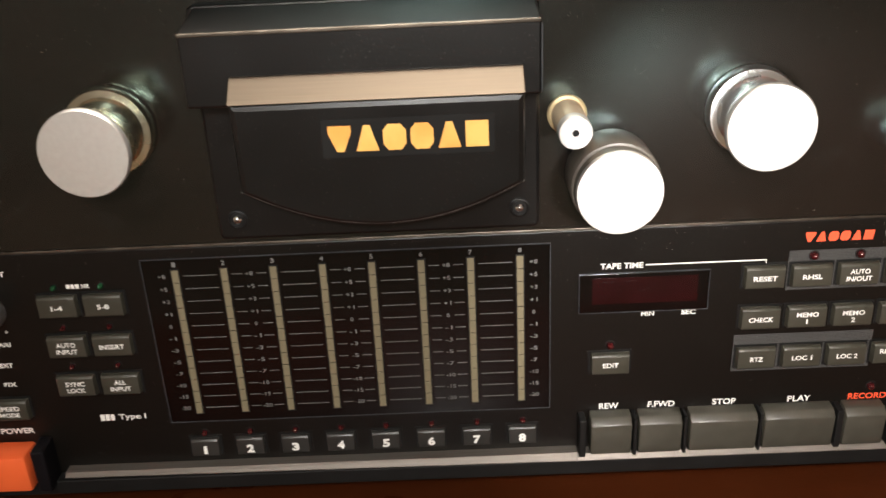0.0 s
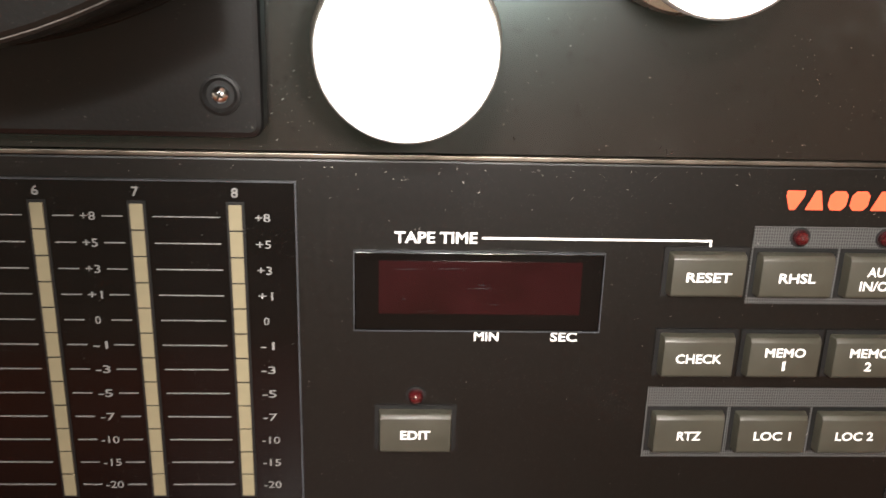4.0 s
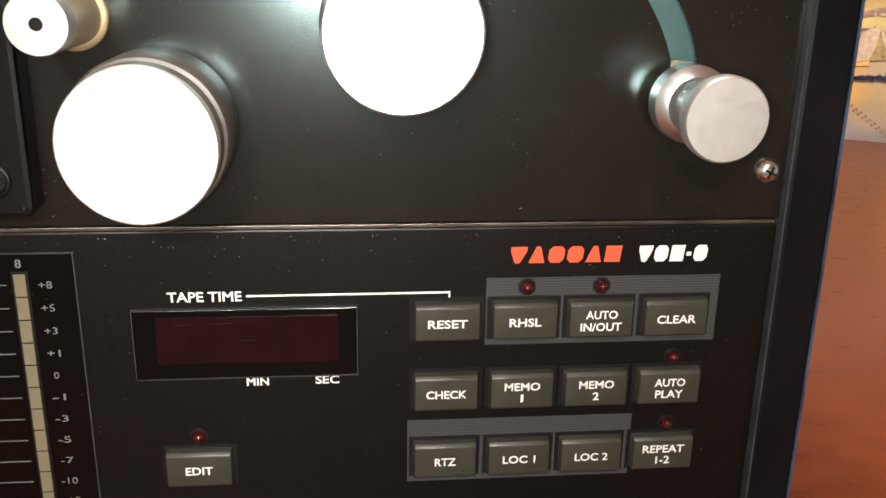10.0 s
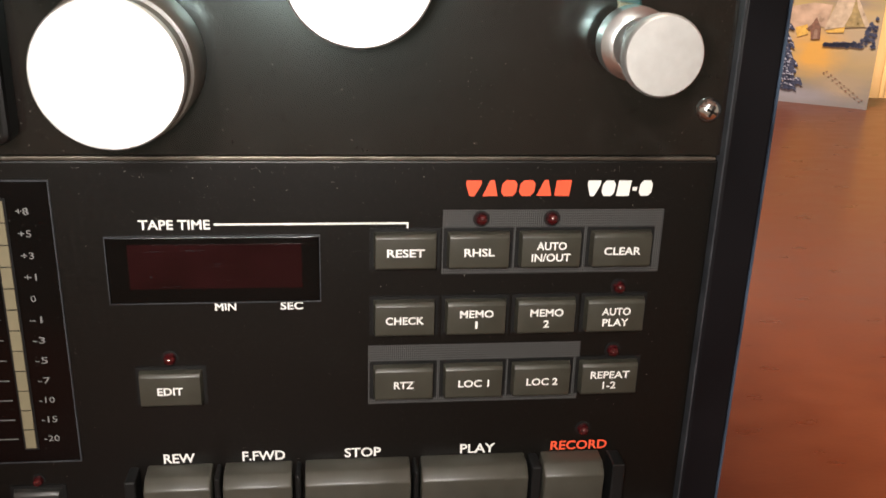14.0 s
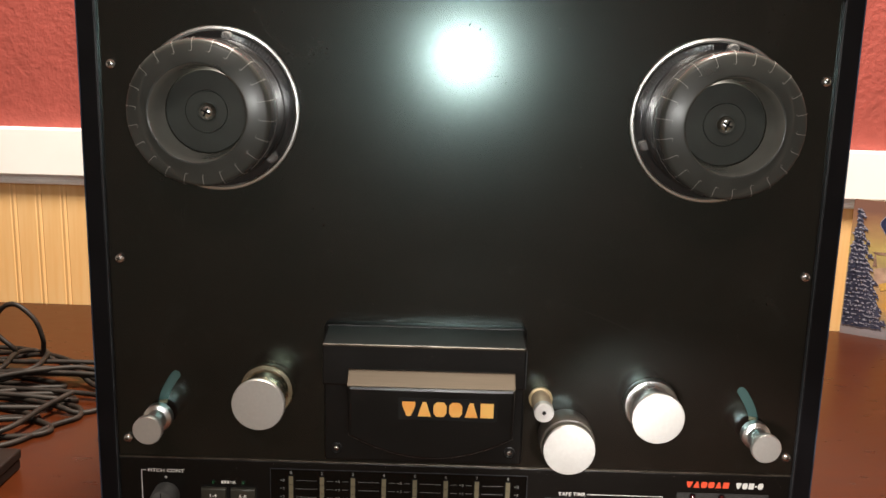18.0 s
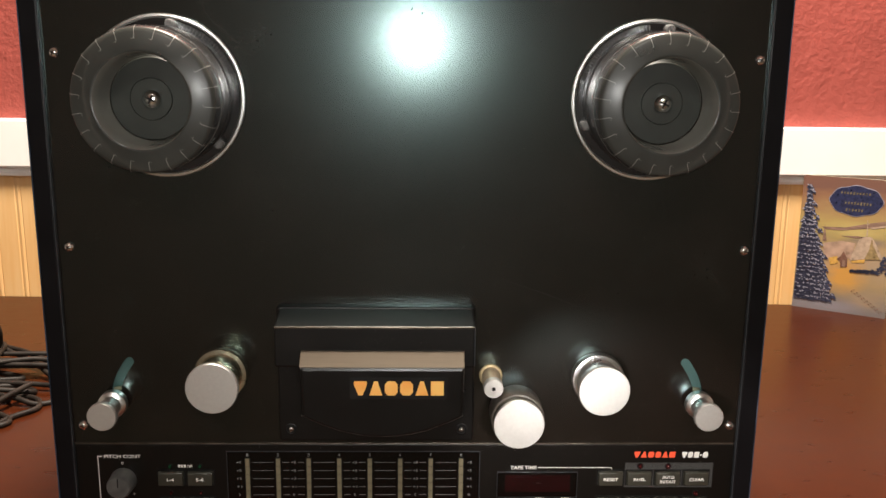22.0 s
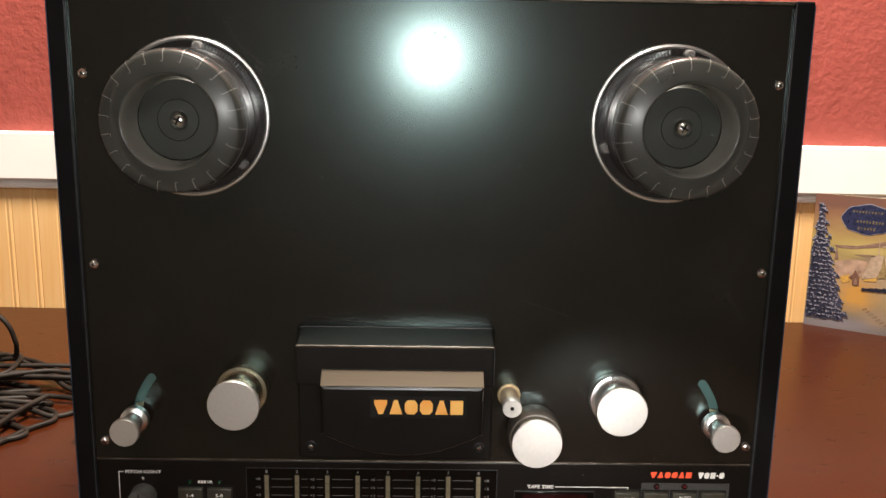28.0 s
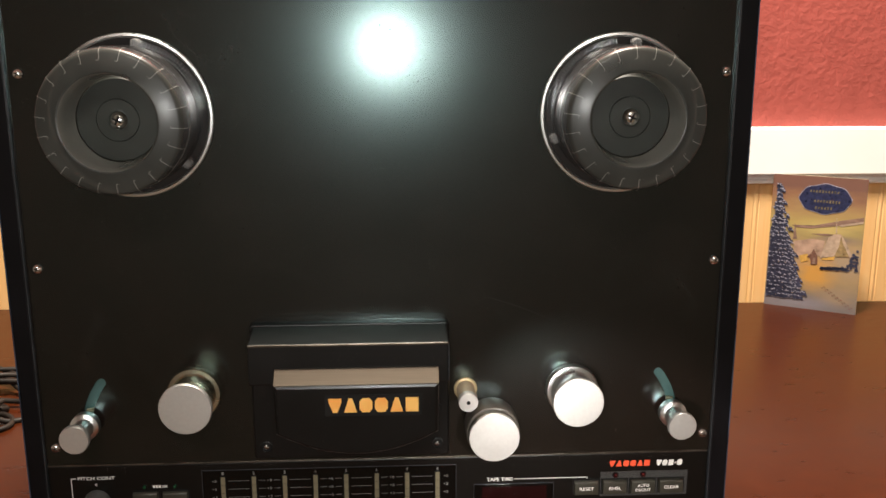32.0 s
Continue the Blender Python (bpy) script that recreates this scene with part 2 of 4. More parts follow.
M_CLAMPFACE = mat("matt_grey_brown_clamp_face", (0.042, 0.043, 0.039), 0.36, grain=0.2, scale=60, spec=0.3, coat=0.2, coat_rough=0.22)
M_BOWL = mat("pale_grey_bowl_plastic", (0.16, 0.157, 0.140), 0.14, grain=0.1, scale=60)
M_HUBIN = mat("dark_green_grey_hub_plastic", (0.022, 0.025, 0.021), 0.42, grain=0.25, scale=60)
M_BLUE = mat("blue_grey_edge_reflection", (0.050, 0.075, 0.115), 0.35, metal=0.3, grain=0.6, scale=60)
M_FAINT = mat("faint_blue_grey_edge", (0.038, 0.041, 0.046), 0.35, grain=0.4, scale=120)
M_RIMSHEEN = mat("pale_rim_sheen", (0.26, 0.262, 0.255), 0.35, grain=0.6, scale=150)
M_TICK = mat("pale_moulded_line", (0.27, 0.262, 0.245), 0.35, grain=0.1)
for clear, share in ((M_HUB, 0.42), (M_CLEAR, 0.55), (M_CLAMPFACE, 0.86)):
    clear.node_tree.nodes["Principled BSDF"].inputs["Alpha"].default_value = share
M_FLANGE = mat("black_hub_flange", (0.012, 0.012, 0.013), 0.2, grain=0.2, coat=0.3)
M_WOODDESK = mat("polished_mahogany_desk", (0.047, 0.0112, 0.0033), 0.30, grain=0.35, spec=0.15, second=(0.035, 0.0080, 0.0024), scale=34, stretch=(1, 2.6, 2.6), bump=0.00003, bscale=300, coat=0.03, coat_rough=0.16)
M_REDWALL = mat("red_orange_peel_wall", (0.315, 0.064, 0.050), 0.6, grain=0.08, scale=50, bump=0.0014, bscale=130)
M_TRIM = mat("white_gloss_trim_paint", (0.90, 0.90, 0.89), 0.35, grain=0.02, scale=20)
M_MAPLE = mat("honey_maple_beadboard", (0.76, 0.45, 0.18), 0.4, second=(0.82, 0.55, 0.27), scale=7, stretch=(14, 14, 1), bump=0.00005, bscale=60)
M_CEIL = mat("white_ceiling_paint", (0.75, 0.74, 0.72), 0.8, grain=0.03, bump=0.0005, bscale=80)
M_SIDE = mat("taupe_wall_paint", (0.30, 0.28, 0.25), 0.8, grain=0.04, bump=0.0005, bscale=80)
M_CARPET = mat("brown_carpet", (0.12, 0.09, 0.06), 0.9, grain=0.3, scale=200, bump=0.002, bscale=300)
M_CABLE = mat("worn_black_cable_rubber", (0.013, 0.0098, 0.0076), 0.55, spec=0.25, grain=0.6, scale=60)
M_BOX = mat("dark_brown_lacquered_case", (0.008, 0.0055, 0.0045), 0.5, spec=0.2, grain=0.3, scale=60)
M_PAPER = mat("cream_paper", (0.70, 0.62, 0.45), 0.6, grain=0.06)

# ---- mesh helpers ----


def part(name, bm, material, parent=None, label="", smooth=False):
    me = bpy.data.meshes.new(name)
    bm.to_mesh(me)
    bm.free()
    me.materials.append(material)
    if smooth:
        me.polygons.foreach_set("use_smooth", [True] * len(me.polygons))
        me.set_sharp_from_angle(angle=radians(40))
    ob = new(name, me)
    if parent:
        ob.parent = parent
    if label:
        ob["label"] = label
    return ob


def thing(name, at=(0, 0, 0)):
    ob = new(name)
    ob.location = at
    ob.empty_display_size = 0.02
    bpy.context.view_layer.update()
    return ob


def block(x0, x1, y0, y1, z0, z1, bevel=0.0, seg=2):
    bm = bmesh.new()
    bmesh.ops.create_cube(bm, size=1.0)
    for v in bm.verts:
        v.co = Vector((x0 + (v.co.x + 0.5) * (x1 - x0), y0 + (v.co.y + 0.5) * (y1 - y0), z0 + (v.co.z + 0.5) * (z1 - z0)))
    if bevel > 0:
        bmesh.ops.bevel(bm, geom=bm.edges[:], offset=bevel, segments=seg, affect="EDGES", profile=0.5)
    return bm


def lathe(cx, cz, profile, n=48):
    """Turned round an axis along y through (cx, cz); profile: (radius, y) from the deck outwards."""
    bm = bmesh.new()
    rings = []
    for r, y in profile:
        if r < 1e-6:
            rings.append([bm.verts.new((cx, y, cz))])
        else:
            rings.append([bm.verts.new((cx + r * math.cos(a), y, cz + r * math.sin(a))) for a in (2 * math.pi * i / n for i in range(n))])
    for a, b in zip(rings, rings[1:]):
        if len(a) == 1 and len(b) == 1:
            continue
        for i in range(n):
            j = (i + 1) % n
            if len(a) == 1:
                bm.faces.new((a[0], b[j], b[i]))
            elif len(b) == 1:
                bm.faces.new((a[i], a[j], b[0]))
            else:
                bm.faces.new((a[i], a[j], b[j], b[i]))
    bmesh.ops.recalc_face_normals(bm, faces=bm.faces[:])
    return bm


def prism(points, y0, y1, bevel=0.0):
    """An outline of (x, z) points, drawn out from y0 to y1."""
    bm = bmesh.new()
    front = [bm.verts.new((x, y1, z)) for x, z in points]
    back = [bm.verts.new((x, y0, z)) for x, z in points]
    face = bm.faces.new(front)
    bm.faces.new(list(reversed(back)))
    k = len(points)
    for i in range(k):
        bm.faces.new((front[i], back[i], back[(i + 1) % k], front[(i + 1) % k]))
    bmesh.ops.recalc_face_normals(bm, faces=bm.faces[:])
    if bevel > 0:
        bmesh.ops.bevel(bm, geom=list(face.edges), offset=bevel, segments=2, affect="EDGES", profile=0.5)
    return bm


def rounded(x0, x1, z0, z1, r, n=5):
    pts = []
    for cx, cz, a0 in ((x1 - r, z1 - r, 0), (x0 + r, z1 - r, 90), (x0 + r, z0 + r, 180), (x1 - r, z0 + r, 270)):
        for i in range(n + 1):
            a = radians(a0 + 90 * i / n)
            pts.append((cx + r * math.cos(a), cz + r * math.sin(a)))
    return pts


def merge(*bms):
    out = bmesh.new()
    for b in bms:
        me = bpy.data.meshes.new("tmp")
        b.to_mesh(me)
        b.free()
        out.from_mesh(me)
        bpy.data.meshes.remove(me)
    return out


def lettering(text, cx, cz, w, h, y, material, parent, label="", bold=0.02, name="lettering", slant=0.0):
    """Words that are w wide and h high, flat on the plane at y, facing the viewer at -y."""
    cu = bpy.data.curves.new("words", "FONT")
    cu.body, cu.align_x, cu.align_y = text, "CENTER", "CENTER"
    cu.offset, cu.resolution_u, cu.space_line, cu.shear = bold, 3, 0.80, slant
    ob = bpy.data.objects.new("words", cu)
    scene.collection.objects.link(ob)
    bpy.context.view_layer.update()
    me = bpy.data.meshes.new_from_object(ob.evaluated_get(bpy.context.evaluated_depsgraph_get()))
    bpy.data.objects.remove(ob)
    bpy.data.curves.remove(cu)
    bm = bmesh.new()
    bm.from_mesh(me)
    bpy.data.meshes.remove(me)
    xs, ys = [v.co.x for v in bm.verts], [v.co.y for v in bm.verts]
    sx, sy = w / (max(xs) - min(xs)), h / (max(ys) - min(ys))
    mx, my = (max(xs) + min(xs)) / 2, (max(ys) + min(ys)) / 2
    for v in bm.verts:
        v.co = Vector((cx + (v.co.x - mx) * sx, y, cz + (v.co.y - my) * sy))
    return part(name, bm, material, parent, label)


FORMS = {"wedge_down": [(0.0, 1.0), (1.0, 1.0), (1.0, 0.72), (0.66, 0.0), (0.34, 0.0), (0.0, 0.72)], "wedge_up": [(0.0, 0.0), (0.36, 1.0), (0.64, 1.0), (1.0, 0.0)],
         "round": [(0.22, 0.0), (0.78, 0.0), (1.0, 0.24), (1.0, 0.76), (0.78, 1.0), (0.22, 1.0), (0.0, 0.76), (0.0, 0.24)], "block": [(0.0, 0.0), (1.0, 0.0), (1.0, 1.0), (0.0, 1.0)],
         "dash": [(0.1, 0.34), (0.9, 0.34), (0.9, 0.58), (0.1, 0.58)]}


def bars(cx, cz, w, h, forms, y, material, parent, name="printed_bar", lean=0.0, fill=0.84):
    """Plain wedges and blocks in a row for a mark that is not lettered."""
    wide = [0.45 if f == "dash" else 1.0 for f in forms]
    step, x = w / sum(wide), cx - w / 2
    for form, share in zip(forms, wide):
        bm = bmesh.new()
        z0, x0, ww = cz - h / 2, x + step * share * (1 - fill) / 2, step * share * fill
        bm.faces.new([bm.verts.new((x0 + ww * u + lean * h * (v - 0.5), y, z0 + h * v)) for u, v in FORMS[form]])
        part(name, bm, material, parent)
        x += step * share


# ---- the room ----
WALL_Y = 0.722
TURN = Matrix.Translation((0, WALL_Y, 0)) @ Matrix.Rotation(radians(-1.3), 4, "Z") @ Matrix.Translation((0, -WALL_Y, 0))   # the wall against the recorder
XL, XR, YB, ZF, ZC = -1.9, 2.1, -2.9, -0.75, 1.7


def structure(name, bm, material, label, category):
    bm.transform(TURN)
    return tagged(part(name, bm, material), label, category, kind="structure")


structure("floor", block(XL, XR, YB, WALL_Y + 0.1, ZF - 0.1, ZF, 0), M_CARPET, "brown carpeted floor under the desk", "floor")
structure("ceiling", block(XL, XR, YB, WALL_Y + 0.1, ZC, ZC + 0.1, 0), M_CEIL, "white painted ceiling of the room", "ceiling")
structure("wall_north", block(XL, XR, WALL_Y, WALL_Y + 0.1, ZF, ZC), M_REDWALL, "red wall with orange peel texture behind the desk", "wall")
structure("wall_west", block(XL - 0.1, XL, YB, WALL_Y, ZF, ZC), M_SIDE, "plain taupe side wall of the room", "wall")
structure("wall_east", block(XR, XR + 0.1, YB, WALL_Y, ZF, ZC), M_SIDE, "plain taupe side wall of the room", "wall")
structure("wall_south", block(XL, XR, YB - 0.1, YB, ZF, ZC), M_SIDE, "plain taupe wall across the room", "wall")
bm = bmesh.new()
prof = [(0.0, 0.1665), (-0.013, 0.1665), (-0.0145, 0.168), (-0.0145, 0.1700), (-0.013, 0.1715), (-0.011, 0.1725), (-0.010, 0.1760), (-0.012, 0.1785), (-0.019, 0.1795), (-0.020, 0.1808), (-0.020, 0.240), (-0.018, 0.242), (0.0, 0.242)]
a = [bm.verts.new((XL, WALL_Y + y, z)) for y, z in prof]
b = [bm.verts.new((XR, WALL_Y + y, z)) for y, z in prof]
for i in range(len(prof) - 1):
    bm.faces.new((a[i], a[i + 1], b[i + 1], b[i]))
bmesh.ops.recalc_face_normals(bm, faces=bm.faces[:])
structure("chair_rail_trim", bm, M_TRIM, "white painted chair rail along the red wall", "trim")

# maple beadboard: one board after another, each with a bead at its edge
board = bmesh.new()
bw = 0.0345
outline = [(0.0, 0.0), (0.0, -0.0066), (0.0010, -0.0072), (bw - 0.0085, -0.0072), (bw - 0.0075, -0.0066), (bw - 0.0066, -0.0066),
           (bw - 0.0058, -0.0070), (bw - 0.0035, -0.0076), (bw - 0.0012, -0.0070), (bw - 0.0006, -0.0064), (bw, -0.0064), (bw, 0.0)]
lo = [board.verts.new((x, y, ZF)) for x, y in outline]
hi = [board.verts.new((x, y, 0.170)) for x, y in outline]
for i in range(len(outline) - 1):
    board.faces.new((lo[i], hi[i], hi[i + 1], lo[i + 1]))
bmesh.ops.recalc_face_normals(board, faces=board.faces[:])
panelling = tagged(thing("beadboard_wainscot", (0, WALL_Y, 0)), "honey maple beadboard below the chair rail", "wainscot", kind="structure")
first = part("plank", board, M_MAPLE, panelling)
first.location = (-0.98, 0, 0)
for i in range(1, 58):
    o = new("plank", first.data)
    o.parent = panelling
    o.location = (-0.98 + bw * i, 0, 0)
panelling.matrix_world = TURN @ panelling.matrix_world

# ---- the desk ----
desk = tagged(thing("desk", (0.15, 0.12, 0)), "dark reddish brown polished wooden desk against the wall", "desk")
pts = []
dx0, dx1, dy0, dy1 = -0.90 - 0.15, 0.95 - 0.15, -0.16 - 0.12, 0.7115 - 0.12
bm = bmesh.new()
corner = [(dx0 + 0.03 - 0.03 * math.cos(radians(a)), dy1 - 0.03 + 0.03 * math.sin(radians(a))) for a in range(0, 91, 15)]
ring = [(dx0, dy0)] + corner + [(dx1, dy1), (dx1, dy0)]
top = [bm.verts.new((x, y, 0.0)) for x, y in ring]
low = [bm.verts.new((x, y, -0.028)) for x, y in ring]
tf = bm.faces.new(top)
bm.faces.new(list(reversed(low)))
for i in range(len(ring)):
    j = (i + 1) % len(ring)
    bm.faces.new((top[i], low[i], low[j], top[j]))
bmesh.ops.recalc_face_normals(bm, faces=bm.faces[:])
bmesh.ops.bevel(bm, geom=list(tf.edges), offset=0.003, segments=3, affect="EDGES", profile=0.5)
part("desktop", bm, M_WOODDESK, desk)
for sx in (dx0 + 0.05, dx1 - 0.09):
    part("side_panel", block(sx, sx + 0.04, dy0 + 0.03, dy1 - 0.02, ZF, -0.028, 0.002), M_WOODDESK, desk)
part("modesty_panel", block(dx0 + 0.09, dx1 - 0.09, dy1 - 0.06, dy1 - 0.04, ZF + 0.15, -0.028, 0.001), M_WOODDESK, desk)

desk.matrix_world = TURN @ desk.matrix_world

# ---- the tape recorder ----
deck = tagged(thing("tape_recorder", (0, 0.1, 0)), "black eight track reel to reel tape recorder standing on the desk", "tape recorder")
deck.location = (0, 0, 0)
bpy.context.view_layer.update()
HW, TOP, BOT, SEAM = 0.2072, 0.3835, 0.0125, 0.1135
part("cabinet", block(-0.204, 0.2035, 0.006, 0.235, 0.012, TOP - 0.001, 0.002), M_CHEEK, deck, "black painted steel cabinet")
for s, inner, outer in ((-1, 0.1972, 0.2072), (1, 0.1954, 0.2060)):
    part("side_cheek", block(min(s * inner, s * outer), max(s * inner, s * outer), -0.0022, 0.24, BOT, TOP, 0.0009), M_CHEEK, deck, "blue black side cheek")
    # blue strip colours in the daylight reflected along the outer edge
    part("edge_reflection", block(s * outer - 0.0004, s * outer + 0.0002, -0.0024, -0.0008, BOT + 0.002, TOP - 0.002), M_BLUE, deck, "blue grey strip painting in a daylight reflection on the outer edge")
    part("edge_line", block(s * (inner - 0.0001) - 0.0002, s * (inner - 0.0001) + 0.0002, -0.0023, 0.002, BOT + 0.004, TOP - 0.004), M_FAINT, deck, "faint pale line along the inner edge")
for fx in (-0.17, 0.17):
    for fy in (0.03, 0.2):
        bm = bmesh.new()
        bmesh.ops.create_cone(bm, cap_ends=True, segments=20, radius1=0.010, radius2=0.012, depth=0.0125, matrix=Matrix.Translation((fx, fy, 0.00625)))
        part("foot", bm, M_BLACK, deck)
part("top_edge", block(-0.197, 0.1952, -0.0015, 0.006, TOP - 0.0022, TOP - 0.0002, 0.0004), M_EDGE, deck, "bare metal top edge")


def slot_outline(mirror):
    """The curved slot of a tension arm, rounded at its upper end."""
    line = [(0.1616, 0.1646), (0.1630, 0.1627), (0.1644, 0.1604), (0.1660, 0.1578), (0.1673, 0.1553), (0.1684, 0.1528), (0.1692, 0.1505), (0.1702, 0.1465), (0.1708, 0.1415)]
    w = 0.0025
    left, right = [], []
    for x, z in line:
        left.append((x - w, z - w * 0.40))
        right.append((x + w, z + w * 0.40))
    x, z = line[0]
    cap = [(x + w * math.cos(radians(a)), z + w * math.sin(radians(a))) for a in (40, 70, 100, 130, 160, 185)]
    return [(mirror * x, z) for x, z in left[::-1] + cap[::-1] + right]


# deck plate with the two slots cut through it
bm = bmesh.new()
edges = []
for loop in ([(-0.1968, SEAM + 0.0008), (0.1950, SEAM + 0.0008), (0.1950, TOP - 0.0024), (-0.1968, TOP - 0.0024)], slot_outline(1), slot_outline(-1)):
    vs = [bm.verts.new((x, 0.0, z)) for x, z in loop]
    edges += [bm.edges.new((vs[i], vs[(i + 1) % len(vs)])) for i in range(len(vs))]
bmesh.ops.triangle_fill(bm, use_beauty=True, use_dissolve=False, edges=edges)
ext = bmesh.ops.extrude_face_region(bm, geom=bm.faces[:])
for v in [g for g in ext["geom"] if isinstance(g, bmesh.types.BMVert)]:
    v.co.y += 0.0012
bmesh.ops.recalc_face_normals(bm, faces=bm.faces[:])
part("deck_plate", bm, M_PLATE, deck, "satin black steel deck plate with fine dust")
for s in (-1, 1):
    part("slot_backing", block(min(s * 0.155, s * 0.180), max(s * 0.155, s * 0.180), 0.0016, 0.0026, 0.136, 0.172), M_SLOT, deck, "grey green metal behind the arm slot")
part("control_plate", block(-0.1968, 0.1950, 0.0, 0.0055, 0.0135, SEAM - 0.0006, 0.0005), M_CONTROL, deck, "grained black control plate")
# bright metal strip stands in for the light this plate edge catches
part("seam_edge", block(-0.1966, 0.1942, -0.0003, 0.002, SEAM - 0.0005, SEAM + 0.0004, 0.0002), M_EDGE, deck, "bright strip painting in the light caught by the edge between the plates")


def screw(x, z, r=0.0030, y=0.0, parent=deck, name="screw"):
    prof = [(r, y)] + [(r * math.cos(radians(a)), y - r * 0.8 * math.sin(radians(a))) for a in (15, 35, 55)]
    prof += [(r * 0.30, y - r * 0.78), (0, y - r * 0.80)]
    head_of = part(name, lathe(x, z, prof, 20), M_CHROME, parent, smooth=True)
    cross = bmesh.new()
    for turn in (25, 115):
        bb = block(-r * 0.46, r * 0.46, y - r * 0.83, y - r * 0.74, -r * 0.09, r * 0.09)
        bmesh.ops.rotate(bb, verts=bb.verts[:], cent=(0, 0, 0), matrix=Matrix.Rotation(radians(turn), 3, "Y"))
        bmesh.ops.translate(bb, verts=bb.verts[:], vec=(x, 0, z))
        cross = merge(cross, bb)
    part("cross_slot", cross, M_BLACK, parent if parent is not deck else head_of)
    return head_of


for x in (-0.1908, 0.1908):
    for z in (0.125, 0.232, 0.3385):
        screw(x, z)

# a long fine scratch across the plate
bm = bmesh.new()
for x0, z0, x1, z1, wide in ((0.0463, 0.2166, 0.1103, 0.1929, 0.00007), (0.1063, 0.1939, 0.1263, 0.1889, 0.00004)):
    mid = ((x0 + x1) / 2, (z0 + z1) / 2 + 0.0012)
    vs = [bm.verts.new((x, -0.00006, z)) for x, z in ((x0, z0), (mid[0], mid[1] - wide), (x1, z1), (mid[0], mid[1] + wide))]
    bm.faces.new(vs)
part("scratch", bm, M_FAINT, deck, "long fine pale scratch")

# head cover
head = part("head_housing", prism(rounded(-0.0757, 0.0376, 0.1176, 0.1992, 0.0025), 0.0, -0.0062, 0.0012), M_COVER, deck, "smooth black head housing")
ub = block(-0.0735, 0.0362, -0.0285, -0.004, 0.1715, 0.1946, 0.0009)
for v in ub.verts:
    if v.co.z > 0.19:
        v.co.z += 0.0042 * (v.co.y + 0.0285) / 0.0245
part("upper_block", ub, M_COVER, head)
part("edge_strip", block(-0.0733, 0.0360, -0.0290, -0.0280, 0.1936, 0.1948, 0.0003), M_EDGE, head, "bright front edge")
part("side_edge", block(0.0359, 0.0364, -0.0288, -0.0280, 0.1725, 0.1932, 0.0001), M_FAINT, head, "thin pale line on the side edge")
arc = [(-0.0585 + (0.0885) * i / 20, 0.1458 - 0.0126 * (1 - ((i - 10) / 10) ** 2)) for i in range(21)]
cov = part("hinged_cover", prism([(-0.0590, 0.1745), *arc, (0.0303, 0.1745)], -0.004, -0.0372, 0.0020), M_COVER, head, "black hinged head cover with curved lower edge")
# pale ribbon paints in the torch sheen on the cover's rounded edge
bm = bmesh.new()
rim_a = [bm.verts.new((x, -0.0362, z + 0.0005)) for x, z in arc]
rim_b = [bm.verts.new((x, -0.0370, z + 0.0013)) for x, z in arc]
for i in range(20):
    bm.faces.new((rim_a[i], rim_a[i + 1], rim_b[i + 1], rim_b[i]))
part("painted_rim_sheen", bm, M_RIMSHEEN, head, "thin pale line painting in the sheen along the curved edge")
step_arc = [(-0.0615 + 0.0945 * i / 20, 0.1460 - 0.0138 * (1 - ((i - 10) / 10) ** 2)) for i in range(21)]
part("cover_recess", prism([(-0.0615, 0.1500), *step_arc, (0.0330, 0.1500)], -0.0058, -0.0070, 0.0004), M_BLACK, head, "black recess lip under the cover")
bm = bmesh.new()
v = [bm.verts.new(p) for p in ((-0.0592, -0.0376, 0.1744), (0.0304, -0.0376, 0.1744), (0.0304, -0.0300, 0.1812), (-0.0592, -0.0300, 0.1812),
                               (-0.0592, -0.020, 0.1744), (0.0304, -0.020, 0.1744), (0.0304, -0.020, 0.1812), (-0.0592, -0.020, 0.1812))]
for f in ((0, 1, 2, 3), (1, 5, 6, 2), (5, 4, 7, 6), (4, 0, 3, 7), (3, 2, 6, 7), (0, 4, 5, 1)):
    bm.faces.new([v[i] for i in f])
bmesh.ops.bevel(bm, geom=bm.edges[:], offset=0.0003, segments=1, affect="EDGES")
part("bronze_strip", bm, M_COPPER, head, "brushed bronze strip")
part("printed_mark_backing", block(-0.0316, 0.0208, -0.03735, -0.037, 0.1568, 0.1688), M_BLACK, head)
bars(-0.0053, 0.1628, 0.0500, 0.0082, ("wedge_down", "wedge_up", "round", "round", "wedge_up", "block"), -0.0376, M_FOIL, head, "gold_mark")
for x in (-0.0685, 0.0305):
    part("screw_cup", lathe(x, 0.1254, [(0.0036, -0.0057), (0.0035, -0.0068), (0.0030, -0.0070), (0.0026, -0.0065), (0.0024, -0.0063), (0, -0.0063)], 24), M_BLACK, head, smooth=True)
    screw(x, 0.1254, 0.0017, -0.0063, head)

